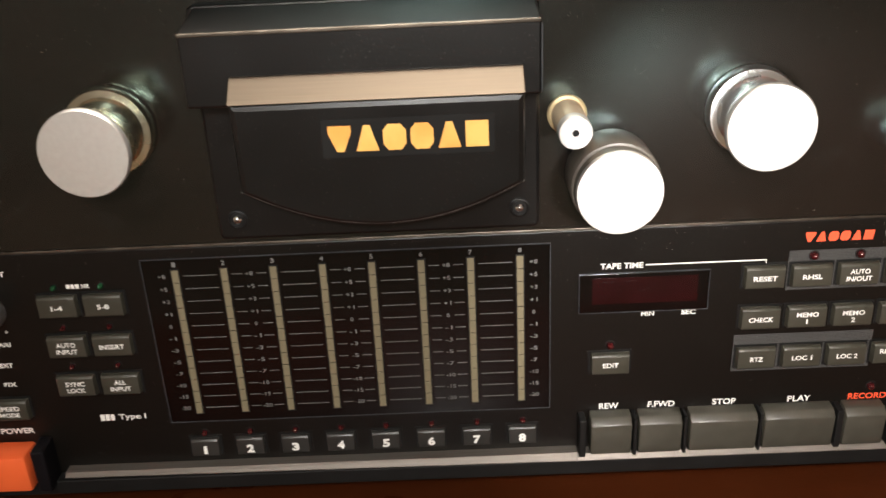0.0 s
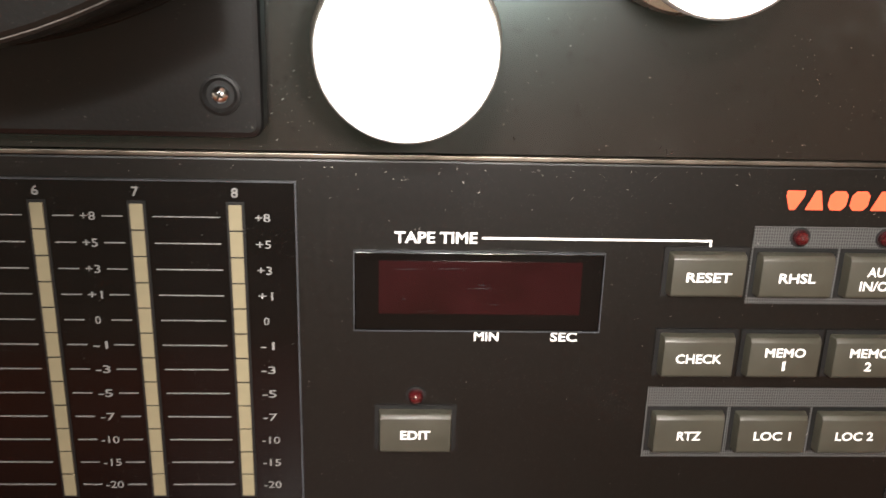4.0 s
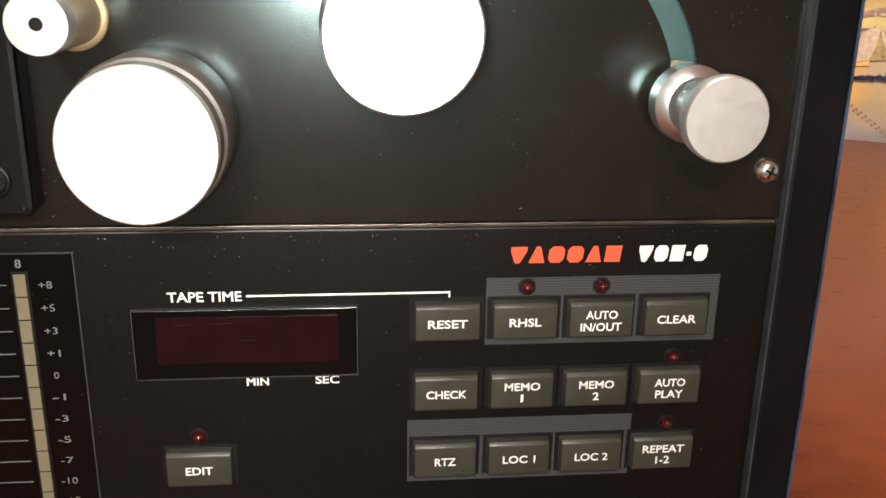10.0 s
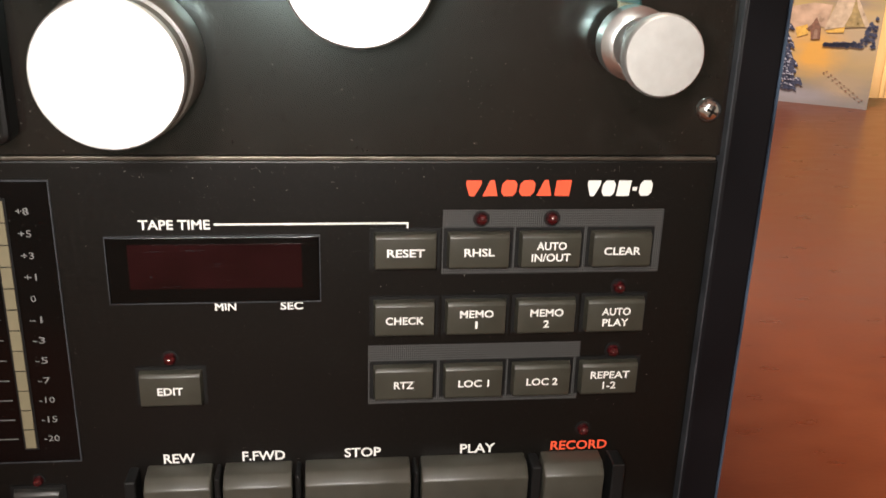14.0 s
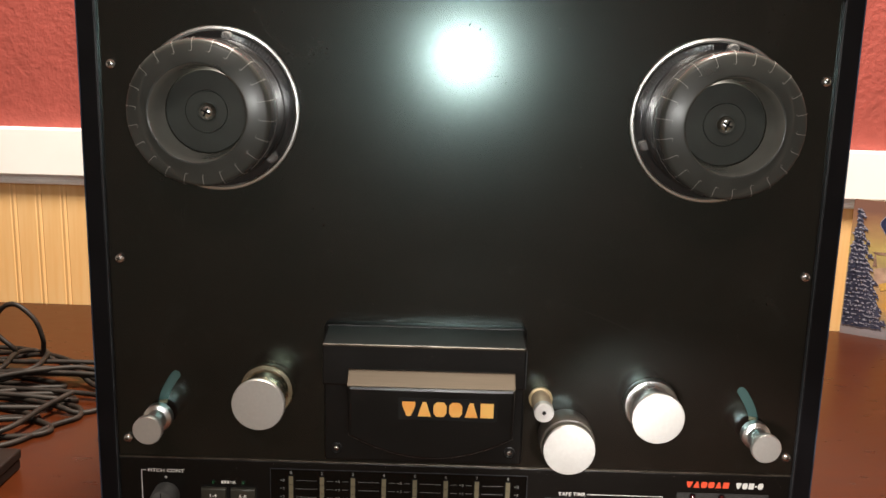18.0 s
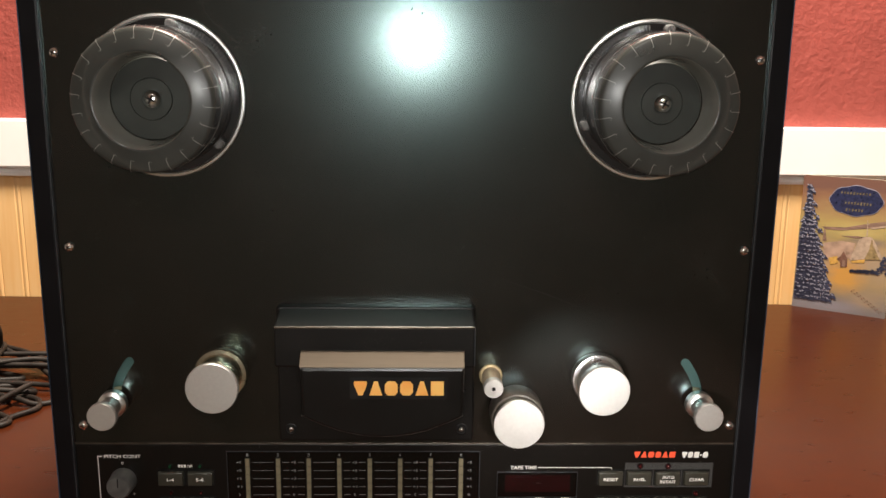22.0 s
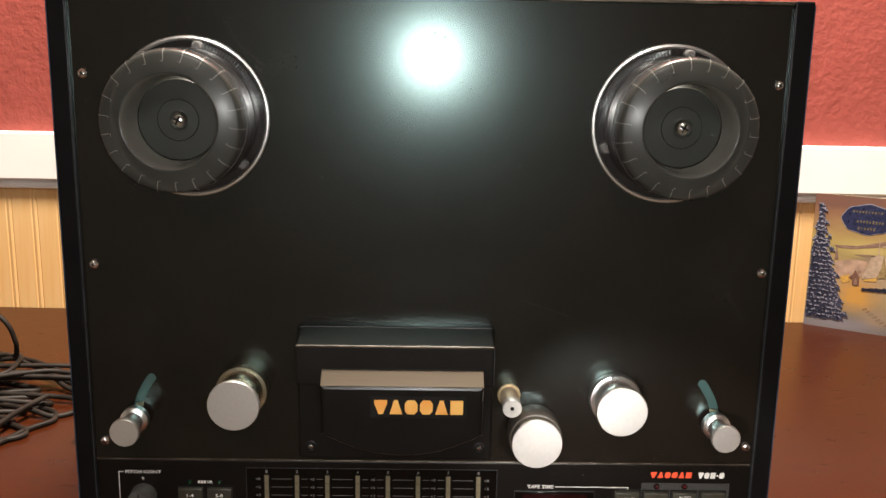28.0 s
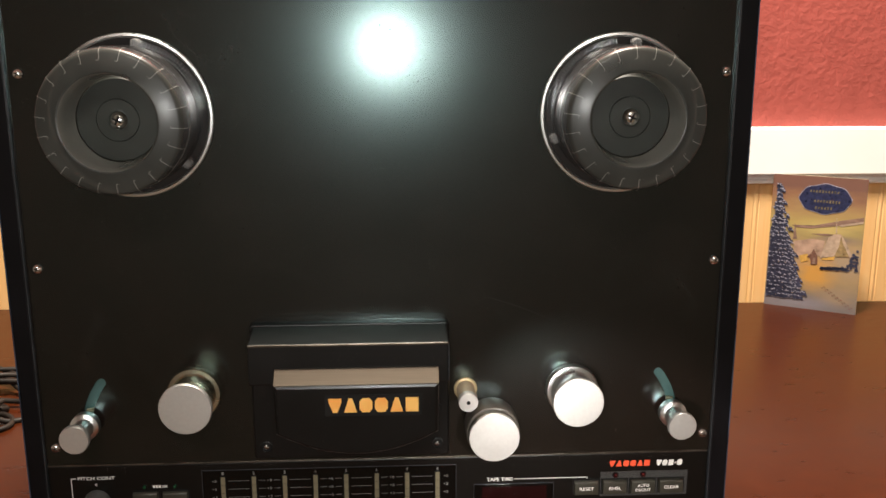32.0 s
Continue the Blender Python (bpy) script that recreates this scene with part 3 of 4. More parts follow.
# reel hubs
for hx, hz in ((-0.133, 0.316), (0.1314, 0.3162)):
    hub = part("reel_hub", lathe(hx, hz, [(0.0432, 0.0), (0.0430, -0.0010), (0.0416, -0.0022), (0.0405, -0.0022), (0.0374, -0.0024), (0.0374, -0.0100), (0.0360, -0.0105), (0.020, -0.0105)], 72), M_FLANGE, deck, "black reel hub with a chrome rim and smoky clamp", smooth=True)
    part("rim", lathe(hx, hz, [(0.0418, -0.0006), (0.0436, -0.0008), (0.0439, -0.0018), (0.0434, -0.0028), (0.0422, -0.0032), (0.0412, -0.0026)], 72), M_RIM, hub, "chrome rim", smooth=True)
    part("clamp_ring", lathe(hx, hz, [(0.0366, -0.0105), (0.0371, -0.0120), (0.0370, -0.0360), (0.0367, -0.0392), (0.0360, -0.0406)], 72), M_HUB, hub, "smoky grey plastic clamp ring", smooth=True)
    part("clamp_face", lathe(hx, hz, [(0.0362, -0.0403), (0.0358, -0.0412), (0.0351, -0.0418), (0.0338, -0.0423), (0.0254, -0.0442), (0.0247, -0.0443), (0.0242, -0.0440)], 72), M_CLAMPFACE, hub, "matt grey brown front face of the clamp", smooth=True)
    part("bowl", lathe(hx, hz, [(0.0243, -0.0441), (0.0239, -0.0434), (0.0230, -0.0360), (0.0222, -0.0275), (0.0216, -0.0246)], 64), M_BOWL, hub, "paler grey bowl of the clamp", smooth=True)
    part("hub_disc", lathe(hx, hz, [(0.0216, -0.0235), (0.0208, -0.0250), (0.0112, -0.0250), (0.0110, -0.0246), (0.0106, -0.0246), (0.0104, -0.0256), (0.0, -0.0256)], 64), M_HUBIN, hub, "dark green grey hub disc", smooth=True)
    screw(hx + 0.0005, hz, 0.0054, -0.0254, hub)
    for i in range(22):
        a = 2 * math.pi * (i + 0.3) / 22
        bm = bmesh.new()
        way = [(0.0306, -0.0432, 0.0016), (0.0303, -0.0433, 0.0006), (0.0310, -0.0431, 0.0), (0.0338, -0.0424, 0.0), (0.0351, -0.0419, 0.0), (0.0364, -0.0404, 0.0), (0.0371, -0.0385, 0.0), (0.0373, -0.0335, 0.0)]
        lo_v = [bm.verts.new((r, y - 0.00012, o - 0.00013)) for r, y, o in way]
        hi_v = [bm.verts.new((r + (0.0002 if o > 0 else 0), y - 0.00012, o + 0.00013)) for r, y, o in way]
        for q in range(7):
            bm.faces.new((lo_v[q], hi_v[q], hi_v[q + 1], lo_v[q + 1]))
        bmesh.ops.rotate(bm, verts=bm.verts[:], cent=(0, 0, 0), matrix=Matrix.Rotation(a, 3, "Y"))
        bmesh.ops.translate(bm, verts=bm.verts[:], vec=(hx, 0, hz))
        part("grip_line", bm, M_TICK, hub)
    rib = bmesh.new()
    for i in range(24):
        a = radians((22 if hx < 0 else 95) + 2.7 * i)
        bb = block(0.0374, 0.0404, -0.0048, -0.0036, -0.00022, 0.00022)
        bmesh.ops.rotate(bb, verts=bb.verts[:], cent=(0, 0, 0), matrix=Matrix.Rotation(-a, 3, "Y"))
        bmesh.ops.translate(bb, verts=bb.verts[:], vec=(hx, 0, hz))
        rib = merge(rib, bb)
    part("ratchet_teeth", rib, M_CLEAR, hub, "row of fine moulded ratchet teeth")
    for k in range(3):
        a = radians(80 + 120 * k)
        part("latch", lathe(hx + 0.0384 * math.cos(a), hz + 0.0384 * math.sin(a), [(0.0030, -0.004), (0.0030, -0.0085), (0.0022, -0.0098), (0, -0.0100)], 16), M_CLEAR, hub, "small clear latch button", smooth=True)

# pinch roller, capstan, guides and tension arms
pinch = part("pinch_roller", lathe(0.0624, 0.1354, [(0.0152, 0.0), (0.0155, -0.0008), (0.0155, -0.0150), (0.0151, -0.0160), (0.0141, -0.0162), (0.0141, -0.0174), (0.0146, -0.0176), (0.0145, -0.0212)], 64), M_RUBBER, deck, "dark rubber pinch roller under a satin cap", smooth=True)
part("cap", lathe(0.0624, 0.1354, [(0.0143, -0.0206), (0.0145, -0.0212), (0.0145, -0.0229), (0.0142, -0.0233), (0.0, -0.0233)], 64), M_CAP, pinch, "satin aluminium cap", smooth=True)
shaft = part("capstan", lathe(0.0475, 0.1567, [(0.0066, 0.0), (0.0066, -0.0016), (0.0058, -0.0020), (0.0055, -0.0024), (0.0055, -0.0180)], 40), M_BRASS, deck, "tan bronze capstan with a pale tip", smooth=True)
part("tip", lathe(0.0475, 0.1567, [(0.0055, -0.0180), (0.0056, -0.0222), (0.0053, -0.0229), (0.0012, -0.0230), (0.0009, -0.0218), (0, -0.0218)], 40), M_CAP, shaft, "pale turned tip with a centre hole", smooth=True)
for gx, gz, out, lab, sheen in ((0.1099, 0.1556, -0.0025, "bright chrome tape guide roller", M_ROLLER), (-0.1087, 0.1584, -0.0068, "olive grey tape guide roller", M_OLIVESTEEL)):
    g = part("guide_roller", lathe(gx, gz, [(0.0150, 0.0), (0.0154, -0.0006), (0.0154, -0.0042), (0.0148, -0.0054), (0.0126, -0.0058), (0.0120, -0.0066), (0.0120, -0.0165 + out), (0.0124, -0.0172 + out), (0.0144, -0.0176 + out), (0.0146, -0.0184 + out)], 64), sheen, deck, lab, smooth=True)
    part("cap", lathe(gx, gz, [(0.0144, -0.0182 + out), (0.0146, -0.0188 + out), (0.0146, -0.0208 + out), (0.0142, -0.0213 + out), (0.0, -0.0213 + out)], 64), M_CAP, g, "satin aluminium cap", smooth=True)
for s in (-1, 1):
    pad = block(-0.0023, 0.0023, -0.0006, 0.0030, -0.0009, 0.0009, 0.0003)
    bmesh.ops.rotate(pad, verts=pad.verts[:], cent=(0, 0, 0), matrix=Matrix.Rotation(radians(s * 8), 3, "Y"))
    bmesh.ops.translate(pad, verts=pad.verts[:], vec=(s * 0.1693, 0, 0.1478))
    part("arm_pad", pad, M_PAD, deck, "pale yellow green pad of the tension arm")
    ax, az = (0.1697 if s > 0 else -0.1707), 0.1407
    g = part("tension_arm_roller", lathe(ax, az, [(0.0030, 0.003), (0.0030, -0.0029), (0.0070, -0.0030), (0.0080, -0.0036), (0.0080, -0.0082), (0.0066, -0.0094), (0.0058, -0.0098), (0.0056, -0.0104), (0.0056, -0.0198), (0.0062, -0.0208), (0.0078, -0.0220), (0.0080, -0.0226)], 48), M_ROLLER, deck, "chrome tension arm roller standing in its curved slot", smooth=True)
    part("cap", lathe(ax, az, [(0.0079, -0.0224), (0.0082, -0.0230), (0.0082, -0.0254), (0.0078, -0.0260), (0.0, -0.0260)], 48), M_CAP, g, "satin aluminium cap", smooth=True)

# ---- control plate ----
before_controls = set(deck.children)
YC = -0.0014   # print on the control plate


def key(cx, cz, words="", w=0.0150, h=0.0088, depth=0.0031, widths=(), material=M_BUTTON, name="push_button", hh=0.0020):
    """A flat key with a narrow sloping top and rounded edges, in a dark well."""
    bm = bmesh.new()
    x0, x1, z0, z1 = cx - w / 2, cx + w / 2, cz - h / 2, cz + h / 2
    sec = [(-0.001, z0), (-0.0006 - depth, z0 + 0.0001), (-0.001 - depth, z0 + 0.0006), (-0.001 - depth, z1 - 0.0009), (-0.0003 - depth, z1 - 0.0001), (-0.001, z1)]
    ends = []
    for x, inset in ((x0, 1), (x1, -1)):
        ends.append([bm.verts.new((x + inset * (0.0004 if y < -0.0012 else 0.0), y, z)) for y, z in sec])
    bm.faces.new(ends[0])
    bm.faces.new(list(reversed(ends[1])))
    for i in range(len(sec)):
        j = (i + 1) % len(sec)
        bm.faces.new((ends[0][i], ends[1][i], ends[1][j], ends[0][j]))
    bmesh.ops.recalc_face_normals(bm, faces=bm.faces[:])
    bmesh.ops.bevel(bm, geom=[e for e in bm.edges if min(v.co.y for v in e.verts) < -0.0012], offset=0.00022, segments=2, affect="EDGES", profile=0.5)
    ob = part(name, bm, material, deck, smooth=True)
    part("button_well", block(x0 - 0.0008, x1 + 0.0008, -0.00155, -0.0010, z0 - 0.0006, z1 + 0.0008), M_BLACK, ob)
    lines = words.split("|") if words else []
    for k, line in enumerate(lines):
        zz = cz - 0.0001 + (0.00145 - 0.0029 * k if len(lines) == 2 else 0)
        lettering(line, cx, zz, widths[k], hh, -0.00112 - depth, M_WHITE, ob, bold=0.020)
    return ob


def led(x, z, material=M_LED, r=0.0015):
    ob = part("indicator_lamp", lathe(x, z, [(r, -0.0012), (r, -0.0020), (r * 0.9, -0.0027), (r * 0.6, -0.0033), (r * 0.3, -0.0036), (0, -0.0037)], 20), material, deck, smooth=True)
    part("lamp_hole", lathe(x, z, [(r * 1.35, -0.0010), (r * 1.35, -0.00150), (r * 0.8, -0.00152)], 20), M_BLACK, ob)
    return ob


COLS = (0.1210, 0.1383, 0.1555, 0.1728)
ROWZ = (0.0916, 0.0744, 0.0571)
part("hatched_field", block(0.1297, 0.1830, -0.0014, -0.0011, 0.0851, 0.1011), M_HATCH, deck, "fine grey hatched print round the keys")
part("hatched_field", block(0.1124, 0.1654, -0.0014, -0.0011, 0.0505, 0.0666), M_HATCH, deck, "fine grey hatched print round the keys")
for x, z, words, ws in (
        (COLS[0], ROWZ[0], "RESET", (0.0088,)), (COLS[1], ROWZ[0], "RHSL", (0.0072,)), (COLS[2], ROWZ[0], "AUTO|IN/OUT", (0.0072, 0.0094)), (COLS[3], ROWZ[0], "CLEAR", (0.0090,)),
        (COLS[0], ROWZ[1], "CHECK", (0.0092,)), (COLS[1], ROWZ[1], "MEMO|1", (0.0082, 0.0006)), (COLS[2], ROWZ[1], "MEMO|2", (0.0082, 0.0014)), (COLS[3], ROWZ[1], "AUTO|PLAY", (0.0072, 0.0066)),
        (COLS[0], ROWZ[2], "RTZ", (0.0049,)), (COLS[1], ROWZ[2], "LOC 1", (0.0077,)), (COLS[2], ROWZ[2], "LOC 2", (0.0079,)), (COLS[3], ROWZ[2], "REPEAT|1-2", (0.0100, 0.0034)),
        (0.0652, ROWZ[2], "EDIT", (0.0060,))):
    key(x, z, words, widths=ws)
for x, z in ((0.1388, 0.0990), (0.1557, 0.0990), (0.1737, 0.0812), (0.1737, 0.0640), (0.1679, 0.0415), (0.0652, 0.0645)):
    led(x, z)
bars(0.1472, 0.1064, 0.0255, 0.0038, ("wedge_down", "wedge_up", "round", "round", "wedge_up", "block"), YC, M_RED, deck, "red_mark", lean=0.12)
bars(0.1715, 0.1063, 0.0164, 0.0038, ("wedge_down", "round", "block", "dash", "round"), YC, M_WHITE, deck, "white_mark", lean=0.12)
lettering("TAPE TIME", 0.0685, 0.0980, 0.0158, 0.0023, YC, M_WHITE, deck)
part("printed_line", block(0.0773, 0.1217, YC - 0.0001, -0.0011, 0.0978, 0.0982), M_WHITE, deck)
part("printed_line", block(0.1213, 0.1217, YC - 0.0001, -0.0011, 0.0967, 0.0979), M_WHITE, deck)
lettering("MIN", 0.0789, 0.0776, 0.0049, 0.0020, YC, M_WHITE, deck)
lettering("SEC", 0.0943, 0.0776, 0.0053, 0.0020, YC, M_WHITE, deck)
DX0, DX1, DZ0, DZ1 = 0.0529, 0.1011, 0.0789, 0.0952
disp = part("time_display", block(DX0, DX1, -0.0018, -0.001, DZ0, DZ1, 0.0003), M_WINDOW, deck, "dark red unlit tape time display")
part("filter", block(DX0 + 0.0048, DX1 - 0.0042, -0.00186, -0.0014, DZ0 + 0.0036, DZ1 - 0.0018), M_DISPLAY, disp, "dark red filter")
for zz in (DZ0, DZ1):
    part("window_edge", block(DX0 - 0.0001, DX1 + 0.0001, -0.0021, -0.001, zz - 0.0001, zz + 0.0001), M_FAINT, disp)
for xx in (DX0, DX1):
    part("window_edge", block(xx - 0.0001, xx + 0.0001, -0.0021, -0.001, DZ0 + 0.0002, DZ1 - 0.0002), M_FAINT, disp)
bm = bmesh.new()
rnd = random.Random(11)
for k in range(8):
    x0, z0 = DX0 + 0.006 + 0.034 * rnd.random(), DZ0 + 0.004 + 0.009 * rnd.random()
    long, wide = 0.001 + 0.006 * rnd.random() ** 2, 0.00002 + 0.00002 * rnd.random()
    slope = 0.08 * (rnd.random() - 0.4)
    bm.faces.new([bm.verts.new((x, -0.00205, z)) for x, z in ((x0, z0), (x0 + long / 2, z0 + slope * long / 2 - wide), (x0 + long, z0 + slope * long), (x0 + long / 2, z0 + slope * long / 2 + wide))])
part("fine_scratch", bm, M_FAINT, disp, "fine pale scratches on the filter")

# transport keys
for cx, w, words, tw, m in ((0.0657, 0.0172, "REW", 0.0076, M_WHITE), (0.0850, 0.0180, "F.FWD", 0.0106, M_WHITE), (0.1097, 0.0275, "STOP", 0.0092, M_WHITE),
                            (0.1392, 0.0284, "PLAY", 0.0091, M_WHITE), (0.1648, 0.0168, "RECORD", 0.0150, M_RED)):
    bm = bmesh.new()
    z0, z1 = 0.0180, 0.0350
    sec = [(-0.001, z0), (-0.0078, z0 + 0.0003), (-0.0088, z1 - 0.0028), (-0.0060, z1 - 0.0004), (-0.001, z1)]
    la = [bm.verts.new((cx - w / 2 + 0.0006, y, z)) for y, z in sec]
    lb = [bm.verts.new((cx + w / 2 - 0.0006, y, z)) for y, z in sec]
    bm.faces.new(la)
    bm.faces.new(list(reversed(lb)))
    for i in range(5):
        j = (i + 1) % 5
        bm.faces.new((la[i], lb[i], lb[j], la[j]))
    bmesh.ops.recalc_face_normals(bm, faces=bm.faces[:])
    bmesh.ops.bevel(bm, geom=bm.edges[:], offset=0.0005, segments=2, affect="EDGES", profile=0.5)
    kb = part("transport_key", bm, M_TRANSPORT, deck, smooth=True)
    lettering(words, {'REW': 0.0655, 'F.FWD': 0.0862, 'STOP': 0.1110, 'PLAY': 0.1405, 'RECORD': 0.1672}[words], 0.0367, tw, 0.0027, YC, m, deck)
for gx, w in ((0.0545, 0.0026), (0.0752, 0.0014), (0.0949, 0.0014), (0.1243, 0.0012), (0.1550, 0.0026), (0.1764, 0.0034)):
    part("key_guard", block(gx - w / 2, gx + w / 2, -0.0080, -0.001, 0.0172, 0.0346, 0.0005), M_BLACK, deck)

# base lip and silver trim
part("base_lip", block(-0.1968, 0.1950, -0.0070, 0.004, 0.0085, 0.0150, 0.0005), M_BLACK, deck)


def trim(x0, x1, low0, low1, high):
    """A sloping silver strip above the base lip, whose height runs from one end to the other."""
    bm = bmesh.new()
    ends = [[bm.verts.new((x, y, z)) for y, z in ((-0.001, low), (-0.0072, low), (-0.0074, low + 0.0004), (-0.0058, high), (-0.001, high))] for x, low in ((x0, low0), (x1, low1))]
    bm.faces.new(ends[0])
    bm.faces.new(list(reversed(ends[1])))
    for i in range(5):
        bm.faces.new((ends[0][i], ends[1][i], ends[1][(i + 1) % 5], ends[0][(i + 1) % 5]))
    bmesh.ops.recalc_face_normals(bm, faces=bm.faces[:])
    part("trim_strip", bm, M_STRIP, deck, "dull silver trim strip")


trim(-0.153, 0.0528, 0.0164, 0.0150, 0.0182)
trim(0.0530, 0.1780, 0.0150, 0.0150, 0.0176)
trim(0.1784, 0.1942, 0.0150, 0.0150, 0.0178)

# meters
mx0, mx1, mz0, mz1 = -0.1080, 0.0420, 0.0374, 0.1083
meter = part("meter_window", block(mx0, mx1, -0.0015, -0.001, mz0, mz1, 0.0001), M_WINDOW, deck, "smoked window with eight unlit level meters")
for a in ((mx0 - 0.0003, mx1 + 0.0003, mz1, mz1 + 0.0003), (mx0 - 0.0003, mx1 + 0.0003, mz0 - 0.0003, mz0)):
    part("window_edge", block(a[0], a[1], -0.0017, -0.001, a[2], a[3]), M_FAINT, meter)
for x in (mx0 - 0.0003, mx1):
    part("window_edge", block(x, x + 0.0003, -0.0017, -0.001, mz0, mz1), M_FAINT, meter)
BX = [-0.0960 + 0.01814 * i for i in range(8)]
SEG = 0.00524
LV = ("+8", "+5", "+3", "+1", "0", "-1", "-3", "-5", "-7", "-10", "-15", "-20")
segm = block(-0.00120, 0.00120, -0.00012, 0.00012, -SEG / 2 + 0.00016, SEG / 2 - 0.00016)
seg_mesh = None
for i, x in enumerate(BX):
    column = part("meter_column", block(x - 0.0017, x + 0.0017, -0.00165, -0.0013, 0.0408, 0.1045), M_BLACK, meter)
    for k in range(12):
        if seg_mesh is None:
            o = part("segment", segm, M_BAR, column)
            seg_mesh = o.data
        else:
            o = new("segment", seg_mesh)
            o.parent = column
        o.location = (x, -0.0018, 0.1015 - SEG * k)
    lettering(str(i + 1), x, 0.1063, 0.0013, 0.0019, -0.0017, M_DIMWHITE, meter)
for k, lv in enumerate(LV):
    z = 0.1015 - SEG * k
    tw = 0.0028 if len(lv) == 2 else (0.0011 if len(lv) == 1 else 0.0036)
    for gap in range(7):
        xm = (BX[gap] + BX[gap + 1]) / 2
        if gap % 2:
            lettering(lv, xm, z, tw, 0.00165, -0.0017, M_DIMWHITE, meter, bold=0.008)
            for s in (-1, 1):
                part("scale_line", block(xm + s * 0.0045 - 0.0019, xm + s * 0.0045 + 0.0019, -0.0017, -0.0015, z - 0.0001, z + 0.0001), M_DIMWHITE, meter)
        else:
            part("scale_line", block(xm - 0.0062, xm + 0.0062, -0.0017, -0.0015, z - 0.0001, z + 0.0001), M_DIMWHITE, meter)
    for xm in (BX[0] - 0.0052, BX[7] + 0.0050):
        lettering(lv, xm, z, tw, 0.00165, -0.0017, M_DIMWHITE, meter, bold=0.008)
for i, x in enumerate(BX):
    xb = x + 0.0001
    kb = key(xb, 0.0257, "", 0.0116, 0.0080, 0.0026, material=M_TRACK, name="track_button")
    lettering(str(i + 1), xb, 0.0249, 0.0029 if i else 0.0014, 0.0039, -0.00372, M_WHITE, kb, bold=0.05)
    led(xb + 0.0003, 0.0320, r=0.0012)

# left hand keys
for x, z, words, ws in ((-0.1413, ROWZ[0], "1-4", (0.0042,)), (-0.1240, ROWZ[0], "5-8", (0.0044,)), (-0.1413, ROWZ[1], "AUTO|INPUT", (0.0072, 0.0080)),
                        (-0.1240, ROWZ[1], "INSERT", (0.0094,)), (-0.1413, ROWZ[2], "SYNC|LOCK", (0.0074, 0.0070)), (-0.1240, ROWZ[2], "ALL|INPUT", (0.0046, 0.0080)),
                        (-0.1697, 0.0470, "SPEED|MODE", (0.0088, 0.0078))):
    key(x, z, words, widths=ws)
led(-0.1418, 0.0990, M_LEDGREEN, 0.0011)
led(-0.1242, 0.0990, M_LEDGREEN, 0.0011)
for x, z in ((-0.1418, 0.0820), (-0.1242, 0.0820), (-0.1418, 0.0650), (-0.1242, 0.0650), (-0.1736, 0.0755), (-0.1736, 0.0664), (-0.1736, 0.0578)):
    led(x, z, r=0.0010)
bars(-0.1348, 0.0990, 0.0050, 0.0018, ("block", "round", "block"), YC, M_WHITE, deck, "noise_reduction_mark")
lettering("NR", -0.1300, 0.0990, 0.0032, 0.0018, YC, M_WHITE, deck)
bars(-0.1330, 0.0408, 0.0060, 0.0030, ("block", "block", "round"), YC, M_WHITE, deck, "noise_reduction_mark")
lettering("Type I", -0.1232, 0.0406, 0.0108, 0.0032, YC, M_WHITE, deck)
lettering("PITCH CONT", -0.1694, 0.1052, 0.0214, 0.0021, YC, M_WHITE, deck)
lettering("0", -0.1697, 0.1010, 0.0013, 0.0017, YC, M_WHITE, deck)
lettering("-", -0.1758, 0.0812, 0.0012, 0.0004, YC, M_WHITE, deck)
lettering("+", -0.1638, 0.0811, 0.0014, 0.0014, YC, M_WHITE, deck)
lettering("VARI", -0.1668, 0.0755, 0.0066, 0.0019, YC, M_WHITE, deck)
lettering("EXT", -0.1673, 0.0664, 0.0052, 0.0019, YC, M_WHITE, deck)
lettering("FIX", -0.1677, 0.0578, 0.0048, 0.0019, YC, M_WHITE, deck)
lettering("POWER", -0.1700, 0.0362, 0.0134, 0.0026, YC, M_WHITE, deck)
for b4 in ((-0.1841, -0.1837, 0.0750, 0.1054), (-0.1841, -0.1812, 0.1050, 0.1054), (-0.1841, -0.1790, 0.0750, 0.0754)):
    part("printed_line", block(b4[0], b4[1], YC - 0.0001, -0.0011, b4[2], b4[3]), M_WHITE, deck)
knob = part("pitch_knob", lathe(-0.1697, 0.0900, [(0.0078, -0.001), (0.0076, -0.003), (0.0072, -0.0105), (0.0064, -0.0118), (0, -0.0120)], 36), M_KNOB, deck, "dark grey fluted pitch knob", smooth=True)
part("pointer", block(-0.1700, -0.1694, -0.0123, -0.0115, 0.0905, 0.0960), M_BLACK, knob)
sw = part("power_switch", block(-0.1880, -0.1640, -0.0130, -0.001, 0.0150, 0.0312, 0.0012), M_ORANGE, deck, "orange power push switch", smooth=True)
for gx in (-0.1905, -0.1595):
    part("switch_guard", block(gx - 0.0026, gx + 0.0026, -0.0120, -0.001, 0.0135, 0.0330, 0.0008), M_CHEEK, sw)

part("collar", lathe(0.0475, 0.1567, [(0.0068, 0.0), (0.0068, -0.0018), (0.0061, -0.0022), (0.0056, -0.0022)], 40), M_COLLAR, shaft, "yellow brass collar", smooth=True)
part("centre_hole", lathe(0.0475, 0.1567, [(0.0011, -0.0228), (0.0011, -0.02315), (0, -0.02315)], 16), M_BLACK, shaft)
